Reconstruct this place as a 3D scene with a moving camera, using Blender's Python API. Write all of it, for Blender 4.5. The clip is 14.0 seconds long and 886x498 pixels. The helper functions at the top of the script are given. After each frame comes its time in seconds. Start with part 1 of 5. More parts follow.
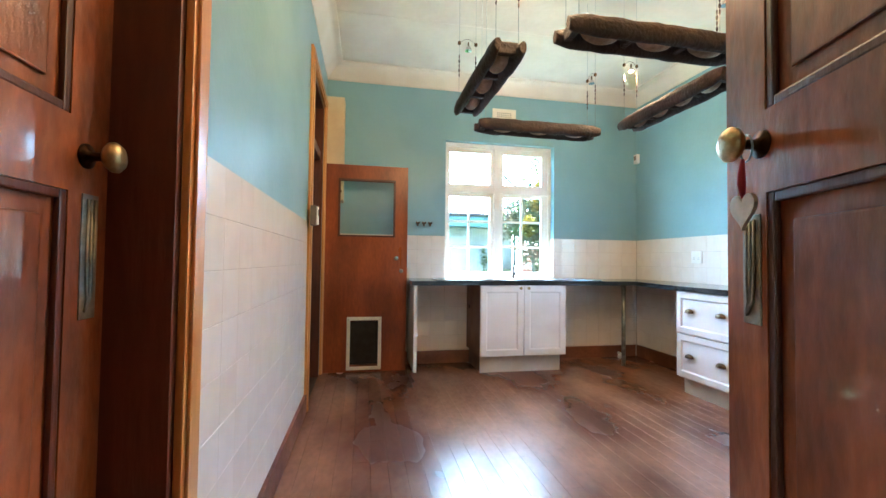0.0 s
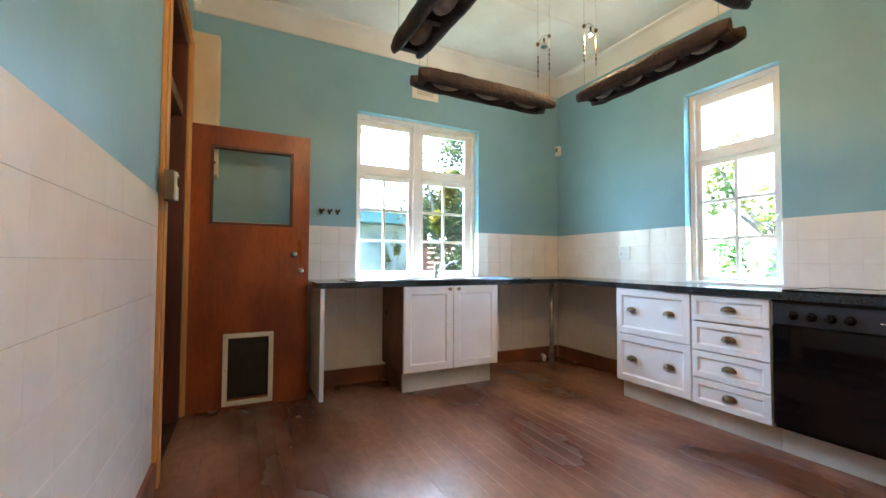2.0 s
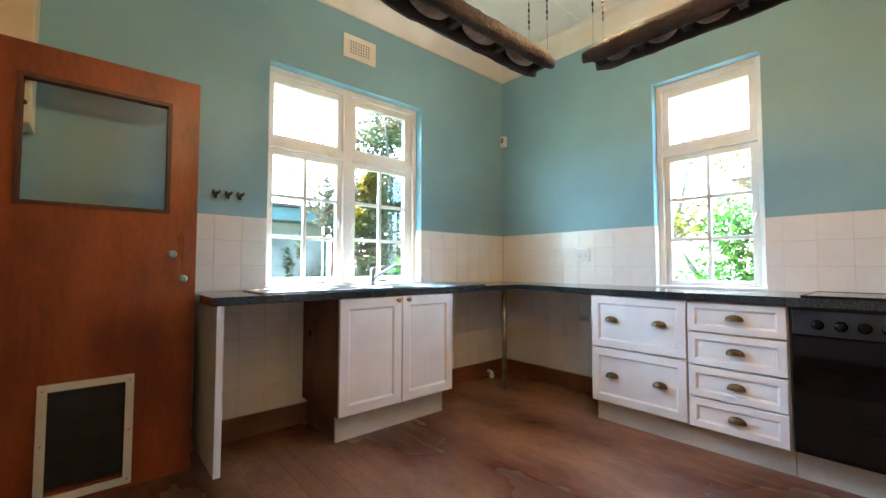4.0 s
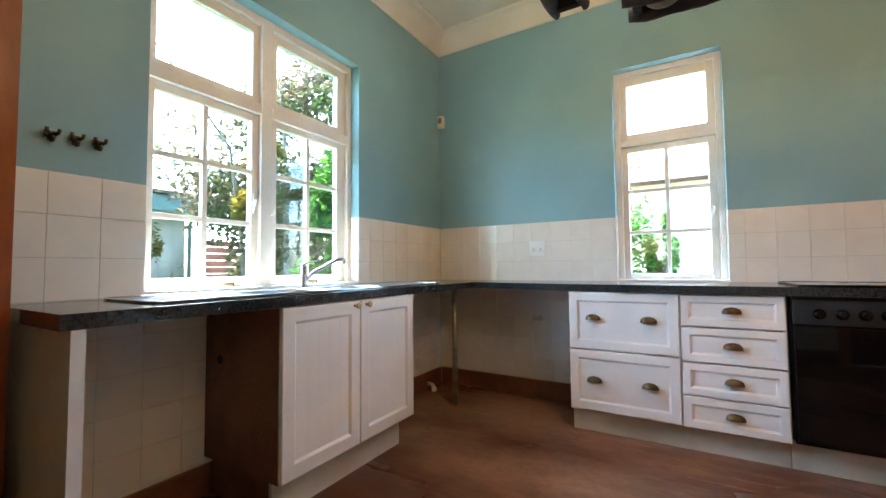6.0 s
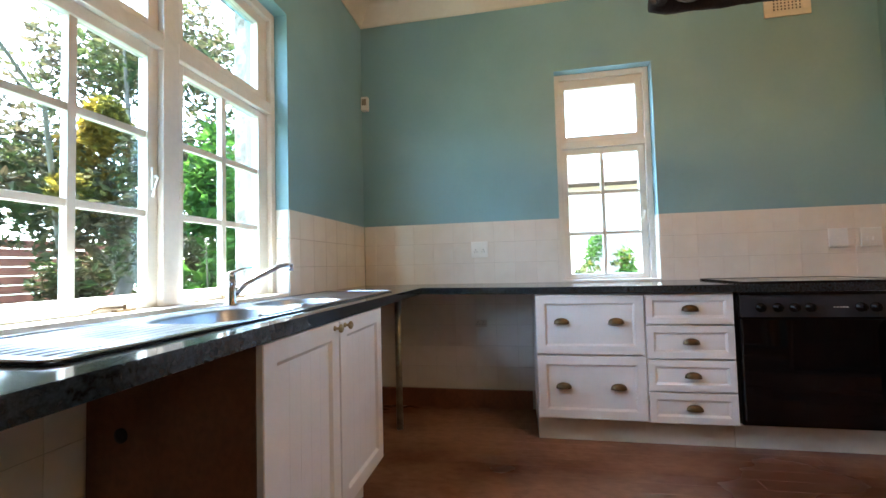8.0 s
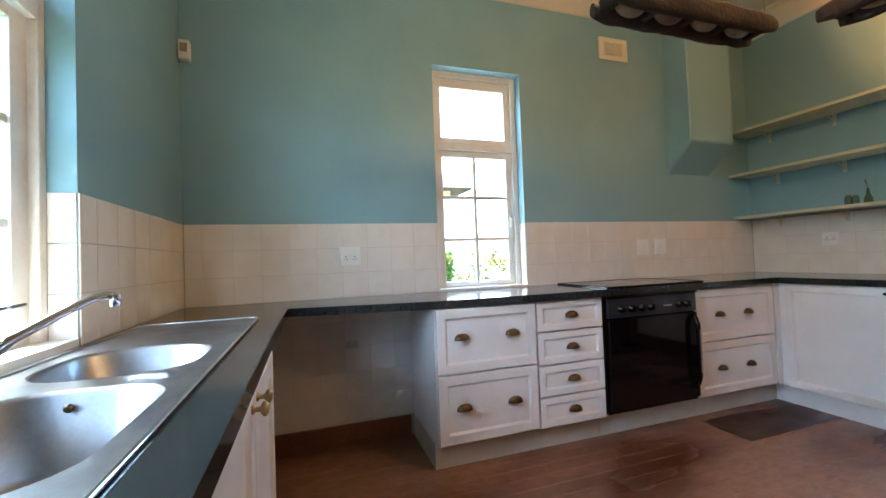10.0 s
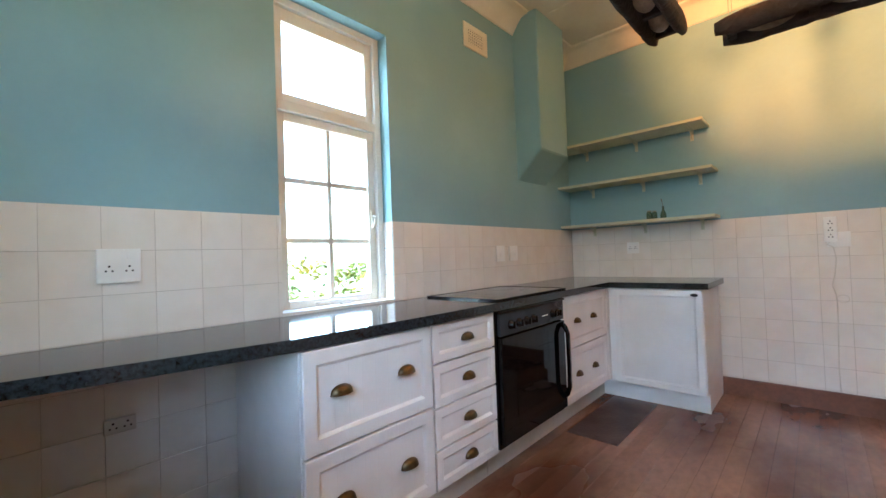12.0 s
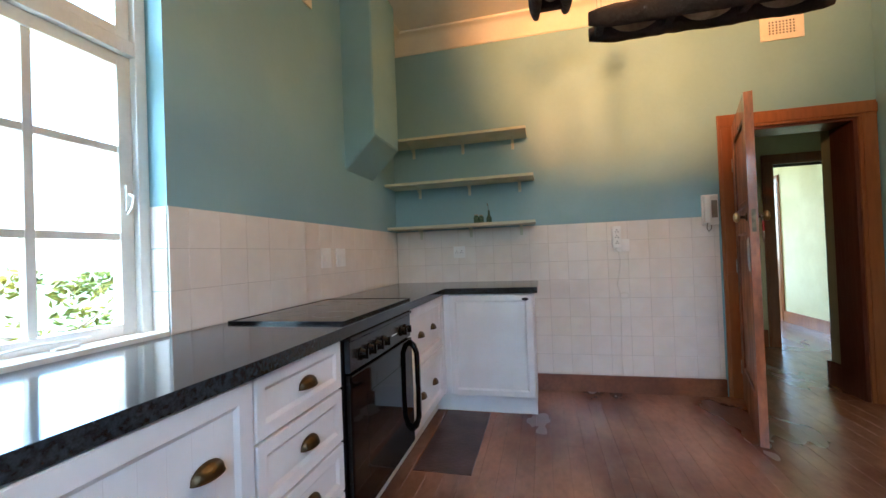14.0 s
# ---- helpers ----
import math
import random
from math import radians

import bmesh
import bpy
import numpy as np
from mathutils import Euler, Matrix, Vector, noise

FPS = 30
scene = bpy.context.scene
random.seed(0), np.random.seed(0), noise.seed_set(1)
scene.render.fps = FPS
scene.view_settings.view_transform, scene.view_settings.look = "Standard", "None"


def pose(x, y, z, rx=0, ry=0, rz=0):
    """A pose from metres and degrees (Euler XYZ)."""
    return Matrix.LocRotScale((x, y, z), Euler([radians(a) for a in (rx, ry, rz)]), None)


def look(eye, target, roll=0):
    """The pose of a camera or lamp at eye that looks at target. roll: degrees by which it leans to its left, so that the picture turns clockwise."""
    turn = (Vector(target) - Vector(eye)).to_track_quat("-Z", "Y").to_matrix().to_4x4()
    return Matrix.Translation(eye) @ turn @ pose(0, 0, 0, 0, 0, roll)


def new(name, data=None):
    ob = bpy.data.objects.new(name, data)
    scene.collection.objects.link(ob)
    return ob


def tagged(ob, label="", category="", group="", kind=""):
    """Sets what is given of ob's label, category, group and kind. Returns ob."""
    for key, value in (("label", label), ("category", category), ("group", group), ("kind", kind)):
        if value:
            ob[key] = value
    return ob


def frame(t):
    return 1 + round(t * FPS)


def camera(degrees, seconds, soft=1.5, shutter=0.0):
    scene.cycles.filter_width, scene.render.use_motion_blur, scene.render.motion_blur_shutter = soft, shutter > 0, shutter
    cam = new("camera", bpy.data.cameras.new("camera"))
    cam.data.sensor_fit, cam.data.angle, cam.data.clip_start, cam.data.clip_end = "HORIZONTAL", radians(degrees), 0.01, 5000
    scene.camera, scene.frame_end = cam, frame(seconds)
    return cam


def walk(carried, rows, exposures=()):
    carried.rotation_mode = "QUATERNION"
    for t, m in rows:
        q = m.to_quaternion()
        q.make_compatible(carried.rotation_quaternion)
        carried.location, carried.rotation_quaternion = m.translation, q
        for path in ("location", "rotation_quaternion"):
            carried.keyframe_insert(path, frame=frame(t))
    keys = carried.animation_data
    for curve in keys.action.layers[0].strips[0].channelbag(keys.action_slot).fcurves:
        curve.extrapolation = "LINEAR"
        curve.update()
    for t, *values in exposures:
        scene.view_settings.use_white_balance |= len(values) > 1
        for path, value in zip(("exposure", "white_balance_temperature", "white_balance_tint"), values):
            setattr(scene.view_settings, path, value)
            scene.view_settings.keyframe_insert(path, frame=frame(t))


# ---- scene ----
cam = camera(95.3, 14.0)
PATH = [
    (0, (0.807, 1.685, 1.11), (1.184, 3.648, 1.169), 0.7),
    (0.5, (0.784, 1.885, 1.091), (1.296, 3.817, 1.153), 0.5),
    (1, (0.751, 2.068, 1.083), (1.403, 3.957, 1.146), 0.5),
    (1.5, (0.739, 2.255, 1.067), (1.518, 4.095, 1.137), 0.5),
    (2, (0.743, 2.444, 1.07), (1.638, 4.232, 1.138), 0.3),
    (2.5, (0.723, 2.654, 1.069), (1.741, 4.375, 1.14), 0.2),
    (3, (0.73, 2.874, 1.075), (1.848, 4.531, 1.143), 0.0),
    (3.2, (0.744, 2.946, 1.079), (1.899, 4.578, 1.154), 0.1),
    (5.3, (0.844, 3.831, 1.041), (2.427, 5.05, 1.13), -0.4),
    (5.5, (0.847, 3.908, 1.039), (2.469, 5.074, 1.132), -0.4),
    (6, (0.859, 4.09, 1.028), (2.574, 5.116, 1.121), -0.5),
    (6.5, (0.89, 4.273, 1.028), (2.684, 5.153, 1.119), -0.7),
    (7, (0.912, 4.47, 1.019), (2.779, 5.181, 1.116), -0.7),
    (7.2, (0.926, 4.536, 1.023), (2.816, 5.183, 1.117), -0.7),
    (9.3, (1.197, 5.221, 1.107), (3.179, 4.965, 1.173), -2.1),
    (9.5, (1.257, 5.262, 1.107), (3.222, 4.894, 1.171), -1.8),
    (10, (1.417, 5.336, 1.139), (3.314, 4.705, 1.188), -2.1),
    (10.5, (1.614, 5.381, 1.148), (3.41, 4.502, 1.193), -2.0),
    (11, (1.82, 5.389, 1.157), (3.505, 4.312, 1.2), -2.0),
    (11.5, (2.022, 5.38, 1.162), (3.557, 4.099, 1.204), -2.1),
    (12, (2.209, 5.358, 1.164), (3.566, 3.889, 1.204), -2.1),
    (12.5, (2.39, 5.301, 1.166), (3.544, 3.668, 1.207), -2.2),
    (13, (2.538, 5.229, 1.18), (3.476, 3.463, 1.216), -2.2),
    (13.5, (2.634, 5.123, 1.181), (3.342, 3.253, 1.211), -2.3),
    (14, (2.705, 5.006, 1.169), (3.185, 3.065, 1.196), -2.2),
]
EXPOSURES = [(t, e, k, g) for t, e, k, g in ((0, 6.35, 4850, -5), (1, 5.98, 4950, -4), (3, 5.85, 5200, -2), (6, 5.58, 5500, -1), (7, 5.4, 5500, 0), (9.5, 5.2, 5700, 3), (11, 5.45, 5650, 1), (14, 5.24, 5350, 1))]
walk(cam, [(t, look(eye, target, roll)) for t, eye, target, roll in PATH], EXPOSURES)

# ---- light ----
world = bpy.data.worlds.new("world")
scene.world = world
world.use_nodes = True
SUN_EL, SUN_ROT = 62.0, 8.0
wn = world.node_tree.nodes
sky = wn.new("ShaderNodeTexSky")
sky.sky_type = "NISHITA"
sky.sun_disc = False
sky.dust_density, sky.air_density = 3.0, 1.0
sky.sun_elevation, sky.sun_rotation = radians(SUN_EL), radians(SUN_ROT)
world.node_tree.links.new(sky.outputs[0], wn["Background"].inputs[0])
wn["Background"].inputs[1].default_value = 0.15
sun = new("sun", bpy.data.lights.new("sun", "SUN"))
sun.data.energy, sun.data.angle, sun.data.color = 2.1, radians(0.5), (1.0, 0.93, 0.82)
_a, _e = radians(SUN_ROT), radians(SUN_EL)
sun.matrix_world = look((math.sin(_a) * math.cos(_e) * 30, math.cos(_a) * math.cos(_e) * 30, math.sin(_e) * 30), (0, 0, 0))


def bulb_light(x, y, z, power, colour=(1.0, 0.55, 0.24), r=0.015):
    li = new("bulb_light", bpy.data.lights.new("bulb_light", "POINT"))
    li.data.energy, li.data.color, li.data.shadow_soft_size = power, colour, r
    li.location = (x, y, z)


# ---- materials ----
def lin(r, g, b):
    return tuple(((c / 255 + 0.055) / 1.055) ** 2.4 if c > 10 else c / 3294 for c in (r, g, b)) + (1.0,)


def surf(name, a, b=None, rough=0.5, rvar=0.1, scale=3.0, fine=60.0, bump=0.1, metal=0.0, stretch=(1, 1, 1), rand=0.0,
         dirt=None, coat=0.0, wear=0.0, island=False, world_space=False, spec=0.5):
    """A surface with broad stains, fine grain and bump; a and b are its two base colours (linear)."""
    m = bpy.data.materials.new(name)
    m.use_nodes = True
    n, l = m.node_tree.nodes, m.node_tree.links
    bs = n["Principled BSDF"]
    b = b or tuple(c * 0.85 for c in a[:3]) + (1.0,)
    tc, mp = n.new("ShaderNodeTexCoord"), n.new("ShaderNodeMapping")
    mp.inputs["Scale"].default_value = stretch
    ge = n.new("ShaderNodeNewGeometry")
    l.new(ge.outputs["Position"] if world_space else tc.outputs["Object"], mp.inputs["Vector"])
    if rand:
        oi = n.new("ShaderNodeObjectInfo")
        sc = n.new("ShaderNodeVectorMath")
        sc.operation = "SCALE"
        sc.inputs[0].default_value = (7.3, 11.1, 5.7)
        l.new(oi.outputs["Random"], sc.inputs["Scale"])
        if not world_space:
            l.new(sc.outputs[0], mp.inputs["Location"])
    broad, grain = n.new("ShaderNodeTexNoise"), n.new("ShaderNodeTexNoise")
    for t, s, d in ((broad, scale, 4), (grain, fine, 6)):
        t.inputs["Scale"].default_value, t.inputs["Detail"].default_value = s, d
        l.new(mp.outputs[0], t.inputs["Vector"])
    mix = n.new("ShaderNodeMix")
    mix.data_type = "RGBA"
    mix.inputs["A"].default_value, mix.inputs["B"].default_value = a, b
    ramp = n.new("ShaderNodeMapRange")
    ramp.interpolation_type = "SMOOTHSTEP"
    ramp.inputs["From Min"].default_value, ramp.inputs["From Max"].default_value = 0.36, 0.64
    l.new(broad.outputs["Fac"], ramp.inputs["Value"])
    l.new(ramp.outputs[0], mix.inputs["Factor"])
    colour = mix.outputs["Result"]
    gm = n.new("ShaderNodeMix")
    gm.data_type, gm.blend_type = "RGBA", "MULTIPLY"
    gm.inputs["Factor"].default_value = 0.35 if dirt is None else dirt
    gr = n.new("ShaderNodeMapRange")
    gr.inputs["From Min"].default_value, gr.inputs["From Max"].default_value = 0.3, 0.62
    gr.inputs["To Min"].default_value = 0.45
    l.new(grain.outputs["Fac"], gr.inputs["Value"])
    l.new(colour, gm.inputs["A"])
    l.new(gr.outputs[0], gm.inputs["B"])
    colour = gm.outputs["Result"]
    if rand or island:
        hs = n.new("ShaderNodeHueSaturation")
        mr = n.new("ShaderNodeMapRange")
        mr.inputs["To Min"].default_value, mr.inputs["To Max"].default_value = 1 - rand, 1 + rand
        if island:
            l.new(ge.outputs["Random Per Island"], mr.inputs["Value"])
        else:
            l.new(oi.outputs["Random"], mr.inputs["Value"])
        l.new(mr.outputs[0], hs.inputs["Value"])
        l.new(colour, hs.inputs["Color"])
        colour = hs.outputs["Color"]
    l.new(colour, bs.inputs["Base Color"])
    rr = n.new("ShaderNodeMapRange")
    rr.interpolation_type = "SMOOTHSTEP"
    rr.inputs["From Min"].default_value, rr.inputs["From Max"].default_value = 0.2, 0.8
    rr.inputs["To Min"].default_value, rr.inputs["To Max"].default_value = max(0.02, rough - rvar), min(1, rough + rvar)
    l.new(broad.outputs["Fac"], rr.inputs["Value"])
    l.new(rr.outputs[0], bs.inputs["Roughness"])
    bs.inputs["Metallic"].default_value = metal
    bs.inputs["Specular IOR Level"].default_value = spec
    if coat:
        bs.inputs["Coat Weight"].default_value, bs.inputs["Coat Roughness"].default_value = coat, 0.08
    if bump:
        bp = n.new("ShaderNodeBump")
        bp.inputs["Strength"].default_value, bp.inputs["Distance"].default_value = bump, 0.01
        ad = n.new("ShaderNodeMath")
        ad.operation = "ADD"
        l.new(grain.outputs["Fac"], ad.inputs[0])
        if world_space:
            ad.inputs[1].default_value = 0.0
        else:
            l.new(broad.outputs["Fac"], ad.inputs[1])
        l.new(ad.outputs[0], bp.inputs["Height"])
        l.new(bp.outputs[0], bs.inputs["Normal"])
    return m


def glass(name, tint=(1, 1, 1, 1), rough=0.0, shine=0.045):
    m = bpy.data.materials.new(name)
    m.use_nodes = True
    n, l = m.node_tree.nodes, m.node_tree.links
    n.remove(n["Principled BSDF"])
    tr, gl, mx = n.new("ShaderNodeBsdfTransparent"), n.new("ShaderNodeBsdfGlossy"), n.new("ShaderNodeMixShader")
    tr.inputs[0].default_value = tint
    gl.inputs["Roughness"].default_value = rough
    mx.inputs[0].default_value = shine
    l.new(tr.outputs[0], mx.inputs[1])
    l.new(gl.outputs[0], mx.inputs[2])
    l.new(mx.outputs[0], n["Material Output"].inputs[0])
    return m


def glow(name, colour, strength):
    m = bpy.data.materials.new(name)
    m.use_nodes = True
    bs = m.node_tree.nodes["Principled BSDF"]
    bs.inputs["Base Color"].default_value = (0.3, 0.08, 0.02, 1)
    bs.inputs["Emission Color"].default_value, bs.inputs["Emission Strength"].default_value = colour, strength
    return m


M = {
    "paint": surf("turquoise_wall_paint", lin(144, 180, 190), lin(136, 172, 183), 0.40, 0.05, 1.6, 35, 0.10, dirt=0.04, spec=0.28),
    "ceiling": surf("cream_ceiling_paint", lin(230, 225, 210), lin(221, 214, 198), 0.6, 0.1, 2.2, 22, 0.22, dirt=0.05),
    "cornice": surf("cornice_paint", lin(232, 226, 210), lin(224, 217, 200), 0.55, 0.1, 3, 40, 0.05, dirt=0.05),
    "grout": surf("tile_grout", lin(198, 189, 176), lin(178, 169, 156), 0.8, 0.05, 4, 80, 0.2),
    "tile": surf("glazed_ivory_tile", lin(232, 226, 217), lin(227, 220, 210), 0.12, 0.01, 6, 30, 0.02, dirt=0.02, rand=0.007, spec=0.45),
    "floor": surf("worn_floorboard", lin(150, 110, 86), lin(94, 58, 45), 0.26, 0.03, 1.5, 40, 0.08, stretch=(1, 0.5, 1), rand=0.035, dirt=0.35, world_space=True),
    "floor2": surf("subfloor", lin(70, 46, 34), None, 0.8),
    "door": surf("orange_varnished_door", lin(160, 80, 36), lin(124, 56, 24), 0.33, 0.07, 3.5, 50, 0.14, stretch=(1, 1, 0.3), dirt=0.4),
    "panel_door": surf("red_brown_varnished_wood", lin(176, 104, 62), lin(124, 70, 42), 0.34, 0.08, 7, 55, 0.2, stretch=(1, 1, 0.35), dirt=0.6, coat=0.7),
    "dark_wood": surf("dark_varnished_frame", lin(108, 60, 44), lin(78, 42, 32), 0.4, 0.08, 3, 45, 0.3, stretch=(1, 1, 0.15), dirt=0.5),
    "light_pine": surf("yellow_pine_architrave", lin(220, 162, 88), lin(196, 132, 64), 0.36, 0.06, 3, 45, 0.15, stretch=(1, 1, 0.12), dirt=0.25, coat=0.4),
    "shelf": surf("pale_shelf_paint", lin(206, 206, 184), lin(194, 196, 172), 0.5, 0.08, 4, 50, 0.05, dirt=0.06),
    "box_grey": surf("grey_brown_metal_box", lin(128, 116, 100), lin(110, 98, 84), 0.5, 0.08, 4, 50, 0.05, dirt=0.1),
    "pine": surf("orange_pine_architrave", lin(160, 100, 54), lin(136, 80, 42), 0.37, 0.07, 3, 45, 0.2, stretch=(1, 1, 0.12), dirt=0.35, coat=0.3),
    "skirt": surf("brown_skirting", lin(134, 84, 56), lin(106, 64, 44), 0.4, 0.1, 3, 40, 0.2, dirt=0.4),
    "trim": surf("white_window_paint", lin(232, 229, 222), lin(224, 220, 211), 0.38, 0.08, 5, 60, 0.08, dirt=0.08),
    "white": surf("white_cabinet_paint", lin(232, 230, 228), lin(226, 223, 220), 0.35, 0.05, 4, 60, 0.04, dirt=0.03),
    "plinth": surf("cream_plinth_board", lin(216, 210, 198), lin(204, 196, 182), 0.45, 0.08, 4, 50, 0.05, dirt=0.08),
    "carcass": surf("brown_cabinet_side", lin(122, 78, 50), lin(96, 58, 38), 0.6, 0.1, 3, 50, 0.15, dirt=0.4),
    "granite": surf("black_speckled_granite", lin(52, 58, 60), lin(32, 34, 36), 0.10, 0.03, 90, 220, 0.0, dirt=0.65),
    "black": surf("black_enamel", lin(16, 16, 18), lin(12, 12, 14), 0.14, 0.04, 4, 60, 0.02, dirt=0.1, spec=0.25),
    "panel_grey": surf("dark_grey_enamel", lin(50, 52, 56), lin(42, 44, 48), 0.22, 0.04, 4, 60, 0.02, dirt=0.1, spec=0.3),
    "blackglass": surf("black_oven_glass", lin(10, 10, 12), lin(8, 8, 9), 0.04, 0.01, 4, 60, 0.0, dirt=0.0, spec=0.28),
    "steel": surf("brushed_stainless_steel", lin(172, 178, 186), lin(152, 158, 168), 0.36, 0.04, 8, 120, 0.04, metal=1.0, dirt=0.15),
    "chrome": surf("chrome", lin(214, 214, 218), lin(200, 200, 206), 0.08, 0.03, 6, 60, 0.0, metal=1.0, dirt=0.05),
    "bronze": surf("antique_bronze", lin(112, 96, 72), lin(84, 70, 52), 0.38, 0.08, 20, 120, 0.1, metal=1.0, dirt=0.3),
    "dark_bronze": surf("dark_bronze", lin(70, 54, 42), lin(46, 36, 30), 0.4, 0.08, 20, 120, 0.1, metal=1.0, dirt=0.3),
    "brass": surf("worn_brass", lin(196, 178, 138), lin(150, 130, 94), 0.38, 0.08, 20, 120, 0.1, metal=1.0, dirt=0.3),
    "plastic": surf("white_plastic", lin(240, 240, 236), lin(232, 231, 226), 0.36, 0.05, 6, 80, 0.02, dirt=0.03),
    "grey": surf("grey_plastic", lin(150, 144, 130), lin(138, 130, 116), 0.4, 0.05, 6, 80, 0.05, dirt=0.1),
    # near-black for painted hole shade, where nothing is cut, and for dark trim
    "dark": surf("hole_shade_and_dark_trim", lin(26, 22, 20), None, 0.8),
    "beam": surf("rough_dark_timber", lin(54, 36, 33), lin(34, 24, 23), 0.7, 0.1, 7, 60, 0.8, dirt=0.6),
    "bowl": surf("pale_scooped_wood", lin(156, 132, 110), lin(120, 98, 80), 0.6, 0.1, 9, 60, 0.5, dirt=0.4),
    "rubber": surf("black_flap_mesh", lin(34, 32, 34), lin(24, 22, 24), 0.6, 0.1, 10, 160, 0.3, dirt=0.4),
    "metal": surf("dull_grey_metal", lin(176, 178, 172), lin(140, 142, 136), 0.4, 0.1, 14, 90, 0.1, metal=0.7, dirt=0.3),
    "red": surf("red_cord", lin(170, 36, 40), None, 0.7),
    "heart": surf("pale_wooden_heart", lin(206, 190, 168), lin(190, 172, 150), 0.6),
    "yellow_wall": surf("pale_yellow_wall_paint", lin(222, 216, 176), lin(212, 204, 162), 0.6, 0.1, 2, 40, 0.1, dirt=0.05),
    "green_wall": surf("sage_green_wall_paint", lin(166, 174, 150), lin(156, 164, 140), 0.55, 0.1, 2, 40, 0.1, dirt=0.05),
    # grey tint lowers the brightness of the outside view through the panes
    "glass": glass("dimmed_window_glass", (0.84, 0.86, 0.85, 1)),
    "door_glass": glass("door_glass", shine=0.025),
    "jar": glass("green_jar_glass", (0.62, 0.66, 0.54, 1)),
    "cup": surf("cream_cupboard_paint", lin(220, 204, 168), lin(210, 192, 156), 0.45, 0.08, 4, 50, 0.05, dirt=0.06),
    "hatch": surf("dark_floor_hatch", lin(74, 46, 37), lin(54, 35, 29), 0.4, 0.1, 4, 50, 0.2, dirt=0.5),
    "lawn": surf("lawn", (0.05, 0.08, 0.02, 1), (0.035, 0.06, 0.018, 1), 0.9, 0.05, 1.0, 30, 0.4, dirt=0.5),
    "leaf": surf("green_leaf", (0.075, 0.15, 0.022, 1), (0.035, 0.085, 0.012, 1), 0.5, 0.1, 3, 40, 0.05, dirt=0.2, rand=0.4, island=True, spec=0.12),
    "leaf2": surf("yellow_green_leaf", (0.12, 0.10, 0.015, 1), (0.05, 0.07, 0.015, 1), 0.5, 0.1, 2, 40, 0.05, dirt=0.2, rand=0.5, island=True, spec=0.12),
    "leaf3": surf("bronze_backed_leaf", (0.08, 0.06, 0.034, 1), (0.045, 0.065, 0.018, 1), 0.5, 0.1, 2, 40, 0.05, dirt=0.2, rand=0.5, island=True, spec=0.12),
    # gold is sunlight through the leaves, put into their colour
    "leaf4": surf("sunlit_gold_leaf", (0.20, 0.13, 0.015, 1), (0.10, 0.11, 0.02, 1), 0.5, 0.1, 2, 40, 0.05, dirt=0.2, rand=0.4, island=True, spec=0.12),
    "painted_post": surf("peeling_white_post", lin(196, 192, 180), lin(120, 104, 88), 0.7, 0.08, 9, 60, 0.5, dirt=0.4),
    "bounce_ground": surf("pale_bounce_ground", lin(150, 144, 132), lin(124, 118, 106), 0.85, 0.05, 2, 30, 0.3, dirt=0.3),
    "bark": surf("grey_bark", (0.20, 0.17, 0.13, 1), (0.10, 0.08, 0.06, 1), 0.9, 0.05, 4, 30, 0.6, dirt=0.5),
    "plaster": surf("whitewashed_plaster", lin(158, 152, 140), lin(108, 106, 96), 0.85, 0.05, 1.2, 25, 0.3, dirt=0.15),
    "teal": surf("teal_roof_sheet", lin(92, 110, 104), lin(76, 94, 90), 0.5, 0.1, 2, 30, 0.1, dirt=0.2),
    "brick": surf("red_brown_slat", lin(140, 84, 62), lin(116, 66, 50), 0.8, 0.1, 3, 30, 0.3, dirt=0.3),
    "roof": surf("faded_roof_tile", lin(74, 56, 48), lin(54, 42, 37), 0.85, 0.05, 2, 30, 0.3, dirt=0.3),
    "lit": glow("glowing_bulb", (1.0, 0.42, 0.12, 1), 0.09),
}
for k in ("leaf", "leaf2", "leaf3", "leaf4"):
    # thin leaves let some light through
    n_, l_ = M[k].node_tree.nodes, M[k].node_tree.links
    tl, mx = n_.new("ShaderNodeBsdfTranslucent"), n_.new("ShaderNodeMixShader")
    mx.inputs[0].default_value = 0.45
    col = n_["Principled BSDF"].inputs["Base Color"].links[0].from_socket
    l_.new(col, tl.inputs["Color"])
    l_.new(n_["Principled BSDF"].outputs[0], mx.inputs[1])
    l_.new(tl.outputs[0], mx.inputs[2])
    l_.new(mx.outputs[0], n_["Material Output"].inputs[0])
# the bulbs' halogen glass
M["bulbglass"] = glass("clear_bulb_glass")


# ---- mesh helpers ----
def box(bm, x0, y0, z0, x1, y1, z1, bev=0.0):
    vs = [bm.verts.new(c) for c in ((x0, y0, z0), (x1, y0, z0), (x1, y1, z0), (x0, y1, z0), (x0, y0, z1), (x1, y0, z1), (x1, y1, z1), (x0, y1, z1))]
    fs = [bm.faces.new([vs[i] for i in f]) for f in ((3, 2, 1, 0), (4, 5, 6, 7), (0, 1, 5, 4), (1, 2, 6, 5), (2, 3, 7, 6), (3, 0, 4, 7))]
    if bev:
        edges = list({e for f in fs for e in f.edges})
        bmesh.ops.bevel(bm, geom=edges, offset=bev, segments=2, affect="EDGES", profile=0.6)
    return vs


